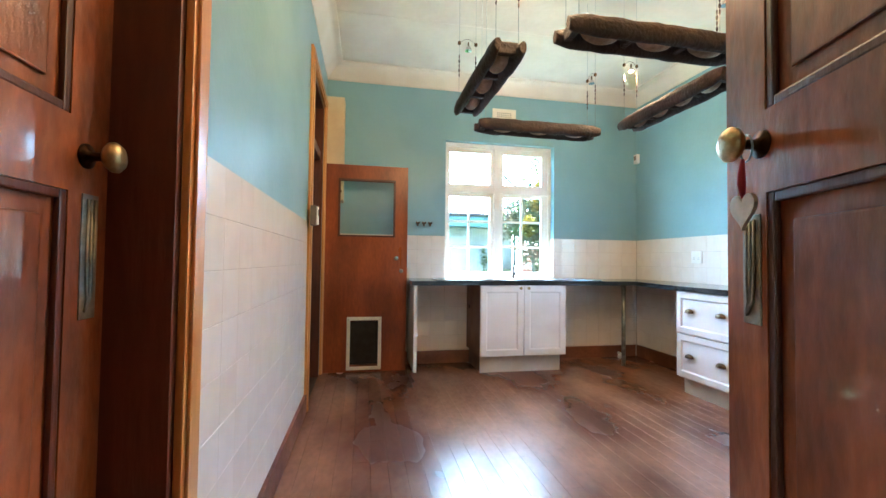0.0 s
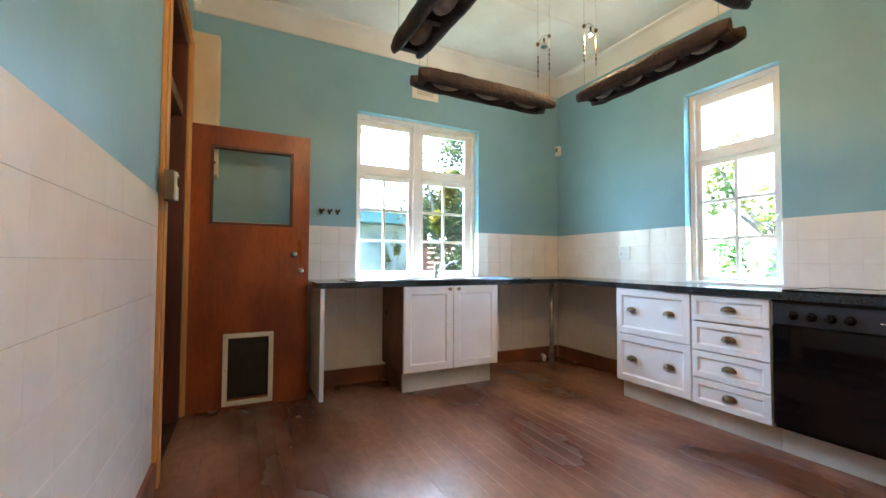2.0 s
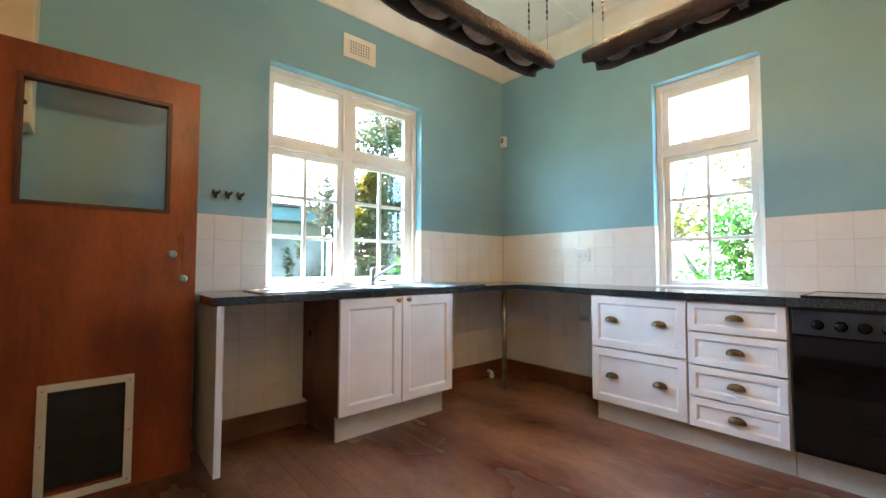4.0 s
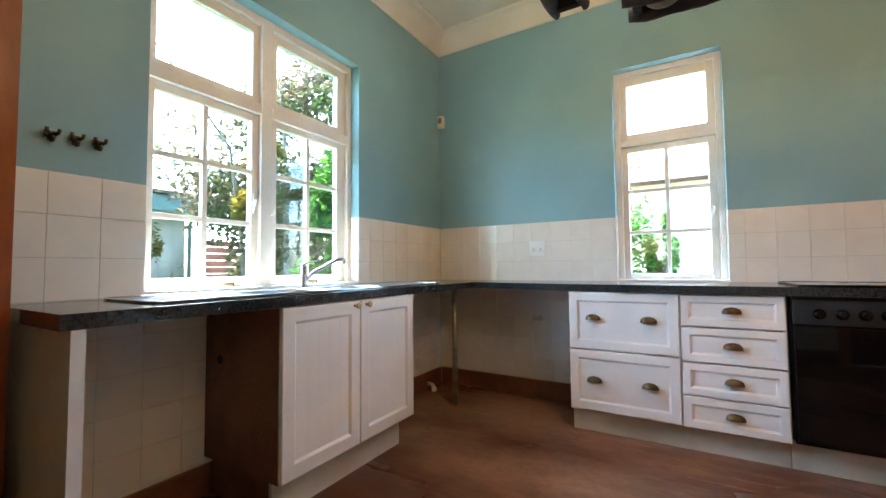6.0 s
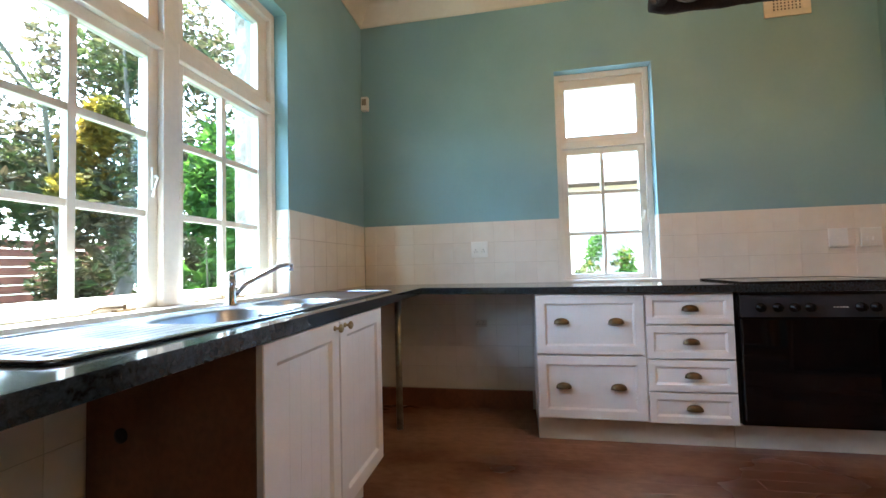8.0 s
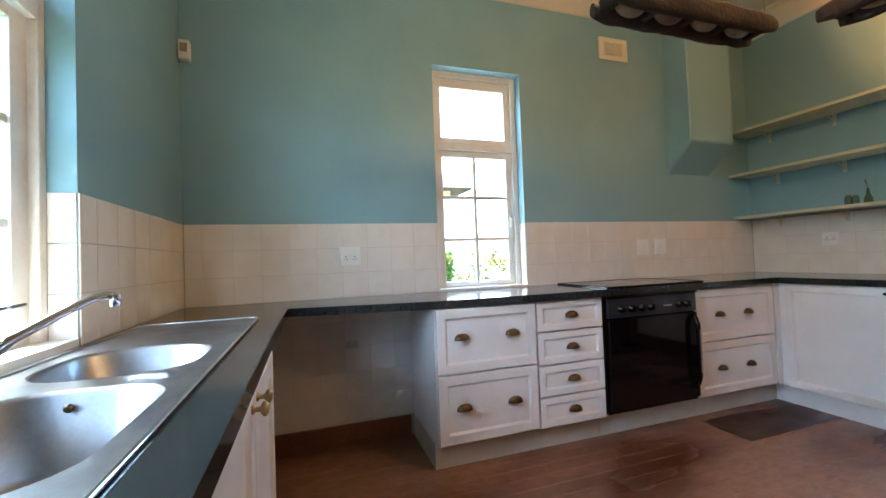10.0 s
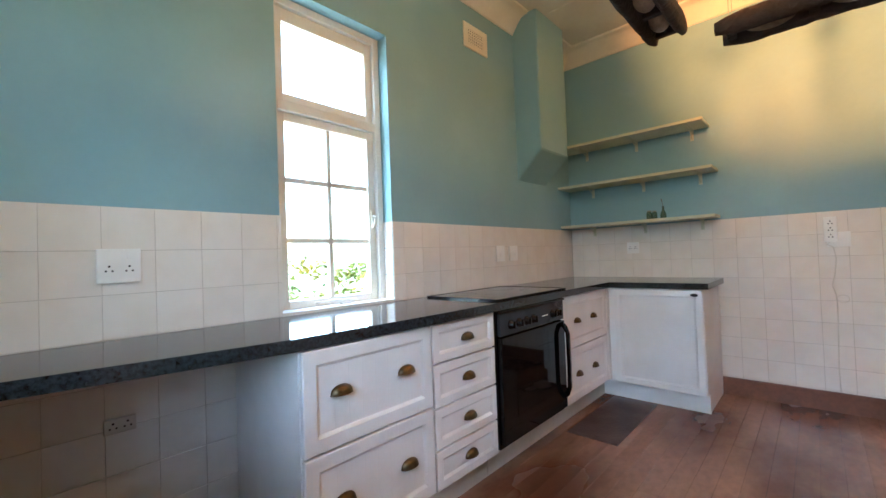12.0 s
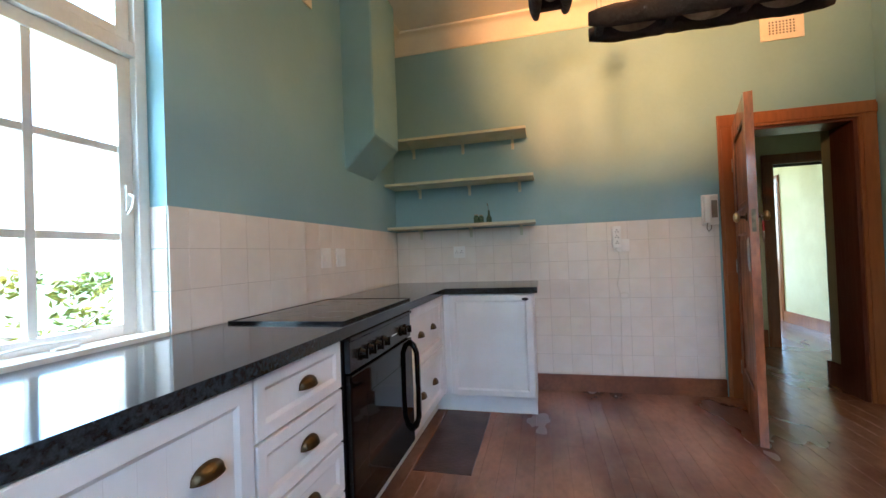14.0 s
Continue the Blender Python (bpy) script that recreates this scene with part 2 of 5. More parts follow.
def tube(bm, pts, r, seg=10, cap=True):
    """A round bar along pts; r a radius or one for each point."""
    pts = [Vector(p) for p in pts]
    rs = r if isinstance(r, (list, tuple)) else [r] * len(pts)
    rings, side = [], None
    for i, p in enumerate(pts):
        d = (pts[min(i + 1, len(pts) - 1)] - pts[max(i - 1, 0)])
        d = d.normalized() if d.length > 1e-9 else Vector((0, 0, 1))
        if side is None:
            side = d.cross(Vector((0.3, 0.2, 1)) if abs(d.z) < 0.9 else Vector((1, 0.1, 0))).normalized()
        side = (side - d * side.dot(d)).normalized()
        up = d.cross(side)
        rings.append([bm.verts.new(p + (side * math.cos(a) + up * math.sin(a)) * rs[i]) for a in [2 * math.pi * k / seg for k in range(seg)]])
    for a, b in zip(rings, rings[1:]):
        for k in range(seg):
            f = bm.faces.new((a[k], a[(k + 1) % seg], b[(k + 1) % seg], b[k]))
            f.smooth = True
    if cap:
        bm.faces.new(rings[0][::-1])
        bm.faces.new(rings[-1])
    return rings


def lathe(bm, prof, centre=(0, 0, 0), axis="z", seg=20):
    """Turns prof, a list of (radius, height), about an axis through centre."""
    c = Vector(centre)

    def at(r, h, a):
        u, v = r * math.cos(a), r * math.sin(a)
        return c + Vector({"z": (u, v, h), "x": (h, u, v), "y": (u, h, v)}[axis])
    rings = [[bm.verts.new(at(max(r, 1e-4), h, 2 * math.pi * k / seg)) for k in range(seg)] for r, h in prof]
    for a, b in zip(rings, rings[1:]):
        for k in range(seg):
            f = bm.faces.new((a[k], a[(k + 1) % seg], b[(k + 1) % seg], b[k]))
            f.smooth = True
    bm.faces.new(rings[0][::-1])
    bm.faces.new(rings[-1])


def part(name, bm, material, parent=None, label="", kind=""):
    bmesh.ops.recalc_face_normals(bm, faces=bm.faces[:])
    me = bpy.data.meshes.new(name)
    bm.to_mesh(me)
    bm.free()
    me.materials.append(M[material])
    ob = new(name, me)
    if parent is not None:
        ob.parent = parent
    return tagged(ob, label, "", "", kind)


def bx(name, dims, material, parent=None, label="", bev=0.0, kind=""):
    bm = bmesh.new()
    box(bm, *dims, bev=bev)
    return part(name, bm, material, parent, label, kind)


def thing(name, at, label, category, group="", rz=0.0, kind=""):
    ob = new(name)
    ob.matrix_world = pose(*at, 0, 0, rz)
    ob.empty_display_size = 0.1
    return tagged(ob, label, category, group, kind)


def holed(bm, axis, c0, c1, u0, u1, z0, z1, holes):
    """A wall slab from c0 to c1 along axis ('x' or 'y'), u0..u1 along the other, with rectangular holes (ua, ub, za, zb)."""
    us = sorted({u0, u1, *[v for h in holes for v in h[:2] if u0 < v < u1]})
    zs = sorted({z0, z1, *[v for h in holes for v in h[2:] if z0 < v < z1]})

    def solid(i, j):
        if not (0 <= i < len(us) - 1 and 0 <= j < len(zs) - 1):
            return False
        u, z = (us[i] + us[i + 1]) / 2, (zs[j] + zs[j + 1]) / 2
        return not any(a < u < b and c < z < d for a, b, c, d in holes)

    verts = {}

    def v(c, u, z):
        k = (c, u, z)
        if k not in verts:
            verts[k] = bm.verts.new((c, u, z) if axis == "x" else (u, c, z))
        return verts[k]
    for i in range(len(us) - 1):
        for j in range(len(zs) - 1):
            if not solid(i, j):
                continue
            ua, ub, za, zb = us[i], us[i + 1], zs[j], zs[j + 1]
            for c in (c0, c1):
                bm.faces.new((v(c, ua, za), v(c, ub, za), v(c, ub, zb), v(c, ua, zb)))
            if not solid(i - 1, j):
                bm.faces.new((v(c0, ua, za), v(c1, ua, za), v(c1, ua, zb), v(c0, ua, zb)))
            if not solid(i + 1, j):
                bm.faces.new((v(c0, ub, za), v(c1, ub, za), v(c1, ub, zb), v(c0, ub, zb)))
            if not solid(i, j - 1):
                bm.faces.new((v(c0, ua, za), v(c1, ua, za), v(c1, ub, za), v(c0, ub, za)))
            if not solid(i, j + 1):
                bm.faces.new((v(c0, ua, zb), v(c1, ua, zb), v(c1, ub, zb), v(c0, ub, zb)))


# ---- the room's shell ----
XW, XE, YS, YN, ZC = 0.39, 4.00, 1.523, 6.00, 3.13
NWIN = (1.655, 2.93, 0.905, 2.44)
EWIN = (3.845, 4.51, 0.905, 2.465)
SDOOR = (0.50, 1.29, 0.0, 2.04)
WDOOR1 = (1.90, 2.706, 0.0, 2.10)
WDOOR2 = (4.82, 5.72, 0.0, 2.60)
for nm, ax, c0, c1, u0, u1, holes in (
        ("wall_north", "y", YN, YN + 0.25, XW - 0.25, XE + 0.25, [NWIN]),
        ("wall_east", "x", XE, XE + 0.25, YS - 0.25, YN, [EWIN]),
        ("wall_south", "y", YS - 0.25, YS, XW - 0.25, XE, [SDOOR]),
        ("wall_west", "x", XW - 0.25, XW, YS, YN, [WDOOR1, WDOOR2])):
    bm = bmesh.new()
    holed(bm, ax, c0, c1, u0, u1, 0.0, ZC + 0.1, holes)
    part(nm, bm, "paint", None, "semi-gloss turquoise painted plaster wall", "structure")
bx("ceiling", (XW - 0.25, YS - 0.25, ZC, XE + 0.25, YN + 0.25, ZC + 0.08), "ceiling", None, "cream painted pressed board ceiling", kind="structure")
# unseen slab added to block the sun; its north eave shades the sink window
bx("roof", (-2.9, -6.0, ZC + 0.3, XE + 0.6, YN + 1.3, ZC + 0.4), "roof", None, "unseen roof slab that keeps sun off the rooms", kind="structure")

# cornice: a cove swept round the room, with the hood's duct boxed out
def cove(name, a, b, inward):
    """A cove from a to b (plan points on the wall) that reaches inward."""
    prof = [(0.0, 2.985), (0.006, 2.985), (0.012, 3.000), (0.03, 3.022), (0.055, 3.058), (0.09, 3.098), (0.12, 3.108), (0.15, 3.112), (0.158, 3.122), (0.158, 3.13)]
    bm = bmesh.new()
    rows = []
    (ax, ay), (bx_, by), (ix, iy) = a, b, inward
    tx, ty = bx_ - ax, by - ay
    ln = math.hypot(tx, ty)
    tx, ty = tx / ln, ty / ln
    for d, z in prof:
        rows.append((bm.verts.new((ax + ix * d + tx * d, ay + iy * d + ty * d, z)), bm.verts.new((bx_ + ix * d - tx * d, by + iy * d - ty * d, z))))
    for p, q in zip(rows, rows[1:]):
        f = bm.faces.new((p[0], p[1], q[1], q[0]))
        f.smooth = True
    part(name, bm, "cornice", None, "cream plaster cove cornice", "structure")


cove("cornice", (XW, YN), (XE, YN), (0, -1))
cove("cornice", (XE, YN), (XE, YS), (-1, 0))
cove("cornice", (XE, YS), (XW, YS), (0, 1))
cove("cornice", (XW, YS), (XW, YN), (1, 0))
# faint joints of the ceiling boards
for k in range(4):
    bx("ceiling_batten", (XW + 0.16, 2.3 + 0.9 * k, ZC - 0.004, XE - 0.16, 2.325 + 0.9 * k, ZC + 0.002), "ceiling", None, kind="structure")

# ---- openings: frames, doors and windows ----
def architrave(name, axis, face, out, u0, u1, top, width, material, depth=0.02, sides=(1, 1)):
    """Boards round an opening u0..u1; face is the wall's plane, out the side on which they stand."""
    f0, f1 = sorted((face + out * 0.001, face + out * depth))
    st = tagged(new(name), "", "", "", "structure")
    st["label"] = "varnished timber architrave round a doorway"
    for nm, a, b, z0, z1, ok in (("architrave_leg", u0 - width, u0, 0, top, sides[0]), ("architrave_leg", u1, u1 + width, 0, top, sides[1]),
                                 ("architrave_head", u0 - width * sides[0], u1 + width * sides[1], top, top + width, 1)):
        if ok:
            bm = bmesh.new()
            d = (f0, a, z0, f1, b, z1) if axis == "x" else (a, f0, z0, b, f1, z1)
            box(bm, *d, bev=0.004)
            g = min((f0, f1), key=lambda q: abs(q - face)) + out * depth
            e0, e1 = sorted((g, g + out * 0.008))
            w = b - a
            if z0 == 0 and nm == "architrave_leg":
                d = (e0, a + w * 0.18, z0, e1, b - w * 0.18, z1) if axis == "x" else (a + w * 0.18, e0, z0, b - w * 0.18, e1, z1)
            else:
                d = (e0, a, z0 + 0.02, e1, b, z1 - 0.02) if axis == "x" else (a, e0, z0 + 0.02, b, e1, z1 - 0.02)
            box(bm, *d, bev=0.003)
            part(nm, bm, material, st)
    return st


def lining(name, axis, c0, c1, u0, u1, top, t, material):
    """The jambs and head that line an opening through a wall."""
    st = tagged(new(name), "dark varnished timber door lining", "", "", "structure")
    for nm, a, b, z0, z1 in (("jamb", u0, u0 + t, 0, top), ("jamb", u1 - t, u1, 0, top), ("head", u0 + t, u1 - t, top - t, top)):
        bm = bmesh.new()
        box(bm, *((c0, a, z0, c1, b, z1) if axis == "x" else (a, c0, z0, b, c1, z1)), bev=0.002)
        part(nm, bm, material, st)
    return st


def panel_leaf(parent, w, h, t=0.042):
    """A two-panel leaf in the plane y = 0, hinged at x = 0, with its lock rail at 1.235 to 1.38."""
    bm = bmesh.new()
    st = 0.115
    for x0, x1, z0, z1 in ((0, st, 0.008, h), (w - st, w, 0.008, h), (st, w - st, 0.008, 0.26), (st, w - st, 1.235, 1.38), (st, w - st, h - 0.12, h)):
        box(bm, x0, -t / 2, z0, x1, t / 2, z1)
    part("leaf_frame", bm, "panel_door", parent, "red-brown varnished stiles and rails")
    for z0, z1 in ((0.26, 1.235), (1.38, h - 0.12)):
        bm = bmesh.new()
        box(bm, st, -0.008, z0, w - st, 0.008, z1)
        for s in (-1, 1):
            a, b = sorted((s * 0.008, s * 0.014))
            box(bm, st + 0.05, a, z0 + 0.05, w - st - 0.05, b, z1 - 0.05, bev=0.004)
        part("panel", bm, "panel_door", parent)
        bm = bmesh.new()
        for s in (-1, 1):
            y0, y1 = sorted((s * 0.0085, s * 0.0195))
            for d in ((st, z0, st + 0.018, z1), (w - st - 0.018, z0, w - st, z1), (st + 0.018, z0, w - st - 0.018, z0 + 0.018), (st + 0.018, z1 - 0.018, w - st - 0.018, z1)):
                box(bm, d[0], y0, d[1], d[2], y1, d[3], bev=0.004)
        part("bead", bm, "dark_wood", parent)


def door_knob(parent, x, z, side, t=0.042):
    bm = bmesh.new()
    s = side
    y = s * t / 2
    lathe(bm, [(0.010, y + s * 0.034), (0.022, y + s * 0.038), (0.030, y + s * 0.046), (0.031, y + s * 0.054), (0.024, y + s * 0.062), (0.010, y + s * 0.066)], (x, 0, z), "y", 24)
    kb = part("door_knob", bm, "brass", parent, "worn oval brass knob")
    bm = bmesh.new()
    lathe(bm, [(0.025, y), (0.025, y + s * 0.004), (0.013, y + s * 0.008), (0.009, y + s * 0.014), (0.009, y + s * 0.028), (0.012, y + s * 0.0335)], (x, 0, z), "y", 20)
    part("rosette", bm, "dark_bronze", kb, "dark bronze rosette and neck")
    return kb


def fork_plate(parent, x, z0, z1, side, t=0.042):
    """A thin metal finger plate with raised flutes that end in a curl."""
    bm = bmesh.new()
    y = side * t / 2
    a, b = sorted((y, y + side * 0.003))
    box(bm, x - 0.024, a, z0, x + 0.024, b, z1, bev=0.001)
    for k in (-1, 0, 1):
        tube(bm, [(x + k * 0.011, y + side * 0.005, z1 - 0.01), (x + k * 0.011, y + side * 0.006, z0 + 0.07), (x + k * 0.006, y + side * 0.006, z0 + 0.04), (x + 0.012, y + side * 0.005, z0 + 0.015)], 0.0025, 6)
    return part("finger_plate", bm, "metal", parent, "fluted dull metal finger plate")


# door in the south wall, by which one enters: open into the room
d1 = thing("door_1", (1.285, 1.565, 0), "open red-brown varnished two-panel door, key tag on its lock", "door", rz=math.degrees(math.atan2(2.365 - 1.565, 1.54 - 1.285)), kind="structure")
panel_leaf(d1, 0.84, 2.03)
door_knob(d1, 0.735, 1.322, 1)
door_knob(d1, 0.735, 1.322, -1)
fork_plate(d1, 0.762, 1.003, 1.20, 1)
fork_plate(d1, 0.762, 1.003, 1.20, -1)
bm = bmesh.new()
box(bm, 0.8405, -0.010, 1.23, 0.842, 0.010, 1.36)
part("lock_plate", bm, "bronze", d1)
for z in (0.25, 1.0, 1.75):
    bm = bmesh.new()
    tube(bm, [(-0.004, -0.02, z - 0.05), (-0.004, -0.02, z + 0.05)], 0.007, 8)
    part("hinge", bm, "metal", d1)
# key with its cord and heart
bm = bmesh.new()
tube(bm, [(0.735 + 0.017 * math.cos(a), 0.046, 1.315 + 0.024 * math.sin(a)) for a in [k * math.pi / 6 for k in range(13)]], 0.002, 6, False)
part("key", bm, "metal", d1)
key = thing("key_tag", (0, 0, 0), "pale wooden heart tag on a red cord hanging from the key", "key tag")
key.matrix_world = d1.matrix_world @ pose(0.735, 0.052, 1.292)
bm = bmesh.new()
tube(bm, [(0, 0, 0.004), (0.002, 0.001, -0.02), (0.001, 0.002, -0.04), (0, 0, -0.066)], [0.003, 0.006, 0.007, 0.003], 8)
part("cord", bm, "red", key)
bm = bmesh.new()
hs = []
for k in range(28):
    a = 2 * math.pi * k / 28
    hs.append((0.0022 * 16 * math.sin(a) ** 3, -0.085 + 0.0022 * (13 * math.cos(a) - 5 * math.cos(2 * a) - 2 * math.cos(3 * a) - math.cos(4 * a))))
va, vb = [bm.verts.new((x, -0.003, z)) for x, z in hs], [bm.verts.new((x, 0.003, z)) for x, z in hs]
bm.faces.new(va), bm.faces.new(vb[::-1])
for k in range(28):
    bm.faces.new((va[k], va[(k + 1) % 28], vb[(k + 1) % 28], vb[k]))
part("heart", bm, "heart", key)
lining("door_lining", "y", YS - 0.25, YS, SDOOR[0], SDOOR[1], SDOOR[3], 0.03, "dark_wood")
architrave("architrave_1", "y", YS, 1, SDOOR[0] + 0.01, SDOOR[1] - 0.01, 2.03, 0.108, "pine")
architrave("architrave_2", "y", YS - 0.25, -1, SDOOR[0] + 0.01, SDOOR[1] - 0.01, 2.03, 0.10, "pine", sides=(0, 1))

# closed door in the west wall
d2 = thing("door_2", (0.235, 2.676, 0), "closed red-brown varnished two-panel door deep in its frame", "door", rz=-90, kind="structure")
panel_leaf(d2, 0.745, 2.06)
door_knob(d2, 0.07, 1.31, 1)
fork_plate(d2, 0.055, 0.985, 1.235, 1)
lining("door_lining", "x", XW - 0.25, XW, WDOOR1[0], WDOOR1[1], WDOOR1[3], 0.03, "dark_wood")
architrave("architrave_3", "x", XW, 1, WDOOR1[0] + 0.01, WDOOR1[1] - 0.008, 2.09, 0.09, "light_pine")

# stable-like outer door in the west wall, open against the north wall, with a transom over it
lining("door_lining", "x", XW - 0.25, XW, WDOOR2[0], WDOOR2[1], WDOOR2[3], 0.045, "dark_wood")
architrave("architrave_4", "x", XW, 1, WDOOR2[0] + 0.01, WDOOR2[1] - 0.008, 2.59, 0.10, "light_pine")
w2 = tagged(new("window_3"), "varnished transom window over the outer door", "", "", "structure")
bx("transom_bar", (XW - 0.2, WDOOR2[0] + 0.045, 2.06, XW - 0.02, WDOOR2[1] - 0.045, 2.14), "dark_wood", w2, bev=0.004)
bm = bmesh.new()
for d in ((WDOOR2[0] + 0.045, 2.14, WDOOR2[0] + 0.1, 2.555), (WDOOR2[1] - 0.1, 2.14, WDOOR2[1] - 0.045, 2.555), (WDOOR2[0] + 0.1, 2.14, WDOOR2[1] - 0.1, 2.19), (WDOOR2[0] + 0.1, 2.505, WDOOR2[1] - 0.1, 2.555)):
    box(bm, XW - 0.14, d[0], d[1], XW - 0.1, d[2], d[3])
part("sash_frame", bm, "dark_wood", w2)
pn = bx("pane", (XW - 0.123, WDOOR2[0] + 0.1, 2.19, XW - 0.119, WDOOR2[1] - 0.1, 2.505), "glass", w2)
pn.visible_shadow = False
# closed porch: unseen west and south walls are added to shut daylight out
bx("porch_wall", (-0.9, 4.0, 0.0, -0.85, 6.2, 3.2), "cup", None, "cream wall closing the porch, added to keep daylight out", kind="structure")
bx("porch_wall", (-0.85, 4.0, 0.0, 0.14, 4.05, 3.2), "cup", None, "cream wall closing the porch, added to keep daylight out", kind="structure")
bx("porch_wall", (-0.85, 6.15, 0.0, 0.14, 6.2, 3.2), "cup", None, "cream wall closing the porch, added to keep daylight out", kind="structure")

d3 = thing("door_3", (0.395, 5.775, 0), "open orange-brown flush door with a square glass pane and a pet flap", "door", kind="structure")
W3, H3, T3 = 0.825, 2.05, 0.042
GX0, GX1, GZ0, GZ1 = 0.155, 0.69, 1.35, 1.90
FX0, FX1, FZ0, FZ1 = 0.27, 0.555, 0.08, 0.51
bmw = bmesh.new()
holed(bmw, "y", -T3 / 2, T3 / 2, 0, W3, 0.008, H3, [(GX0, GX1, GZ0, GZ1), (FX0, FX1, FZ0, FZ1)])
part("leaf", bmw, "door", d3, "orange-brown varnished flush door leaf")
bm = bmesh.new()
for s in (-1, 1):
    a, b = sorted((s * 0.021, s * 0.027))
    for q in ((GX0 - 0.012, GZ0 - 0.012, GX0 + 0.006, GZ1 + 0.012), (GX1 - 0.006, GZ0 - 0.012, GX1 + 0.012, GZ1 + 0.012), (GX0 + 0.006, GZ0 - 0.012, GX1 - 0.006, GZ0 + 0.006), (GX0 + 0.006, GZ1 - 0.006, GX1 - 0.006, GZ1 + 0.012)):
        box(bm, q[0], a, q[1], q[2], b, q[3])
part("glazing_bead", bm, "dark_wood", d3)
bx("pane", (GX0, -0.003, GZ0, GX1, 0.003, GZ1), "door_glass", d3, "clear glass pane").visible_shadow = False
bm = bmesh.new()
for s in (-1, 1):
    a, b = sorted((s * 0.0215, s * 0.036))
    for q in ((0.245, 0.035, 0.278, 0.55), (0.547, 0.035, 0.58, 0.55), (0.278, 0.035, 0.547, 0.068), (0.278, 0.517, 0.547, 0.55)):
        box(bm, q[0], a, q[1], q[2], b, q[3], bev=0.003)
pf = part("pet_flap", bm, "plastic", d3, "white plastic pet flap frame")
bx("flap", (0.275, -0.006, 0.085, 0.55, 0.006, 0.512), "rubber", pf, "dark mesh flap", bev=0.002)
for x in (0.262, 0.563):
    for z in (0.06, 0.29, 0.525):
        bm = bmesh.new()
        lathe(bm, [(0.004, -0.0361), (0.004, -0.038), (0.001, -0.039)], (x, 0, z), "y", 8)
        part("screw", bm, "metal", pf)
for z, r in ((1.13, 0.020), (1.005, 0.019)):
    bm = bmesh.new()
    x = 0.715 if z > 1.1 else 0.765
    lathe(bm, [(r, -0.021), (r, -0.025), (0.009, -0.028), (0.008, -0.046), (r, -0.052), (r * 1.02, -0.062), (r * 0.5, -0.068)], (x, 0, z), "y", 20)
    part("door_knob", bm, "metal", d3, "small pale metal knob")
for z in (0.25, 1.05, 1.8):
    bm = bmesh.new()
    tube(bm, [(0.0, -0.026, z - 0.05), (0.0, -0.026, z + 0.05)], 0.007, 8)
    part("hinge", bm, "metal", d3)

# windows
def casement(parent, mk, u0, u1, z0, z1, pane, bars_u=(), bars_z=(), face=0.10, t=0.04):
    """A sash in the opening u0..u1, z0..z1 whose glass spans pane (ua, ub, za, zb). mk turns (u, depth, z) boxes into the wall's plane."""
    ua, ub, za, zb = pane
    bm = bmesh.new()
    for q in ((u0, z0, ua, z1), (ub, z0, u1, z1), (ua, z0, ub, za), (ua, zb, ub, z1)):
        mk(bm, q[0], face, q[1], q[2], face + t, q[3], 0.003)
    part("sash_frame", bm, "trim", parent)
    if bars_u or bars_z:
        bm = bmesh.new()
        zz = [za, *bars_z, zb]
        for u in bars_u:
            mk(bm, u - 0.0125, face + 0.006, za, u + 0.0125, face + 0.034, zb, 0.003)
        uu = [ua, *bars_u, ub]
        for z in bars_z:
            for a, b in zip(uu, uu[1:]):
                mk(bm, a + (0.0126 if a != ua else 0), face + 0.007, z - 0.0125, b - (0.0126 if b != ub else 0), face + 0.033, z + 0.0125, 0.003)
        part("glazing_bar", bm, "trim", parent)
    uu, zz = [ua, *bars_u, ub], [za, *bars_z, zb]
    for a, b in zip(uu, uu[1:]):
        for c, d in zip(zz, zz[1:]):
            bm = bmesh.new()
            mk(bm, a + 0.002, face + 0.018, c + 0.002, b - 0.002, face + 0.021, d - 0.002, 0)
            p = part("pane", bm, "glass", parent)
            # no shadow: the tint dims the view, not the incoming daylight
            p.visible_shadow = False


def mk_n(bm, u0, d0, z0, u1, d1, z1, bev):
    box(bm, u0, YN + d0, z0, u1, YN + d1, z1, bev=bev)


def mk_e(bm, u0, d0, z0, u1, d1, z1, bev):
    box(bm, XE + d0, u0, z0, XE + d1, u1, z1, bev=bev)


wn1 = tagged(new("window_1"), "cream painted four-light timber casement window over the sink", "window", "", "structure")
bm = bmesh.new()
x0, x1, z0, z1 = NWIN
for q in ((x0, z0 + 0.035, 1.690, z1), (2.895, z0 + 0.035, x1, z1), (2.235, z0 + 0.035, 2.305, z1), (1.690, z1 - 0.045, 2.235, z1), (2.305, z1 - 0.045, 2.895, z1), (1.690, 1.885, 2.235, 1.945), (2.305, 1.885, 2.895, 1.945)):
    mk_n(bm, q[0], 0.075, q[1], q[2], 0.165, q[3], 0.004)
part("window_frame", bm, "trim", wn1)
bx("window_sill", (x0, YN + 0.0, z0, x1, YN + 0.2, z0 + 0.035), "trim", wn1, bev=0.004)
casement(wn1, mk_n, 1.690, 2.235, 0.94, 1.885, (1.722, 2.193, 0.990, 1.842), (1.950,), (1.275, 1.560))
casement(wn1, mk_n, 2.305, 2.895, 0.94, 1.885, (2.350, 2.822, 0.990, 1.848), (2.583,), (1.278, 1.565))
casement(wn1, mk_n, 1.690, 2.235, 1.945, 2.395, (1.722, 2.193, 1.983, 2.345))
casement(wn1, mk_n, 2.305, 2.895, 1.945, 2.395, (2.350, 2.822, 1.990, 2.345))
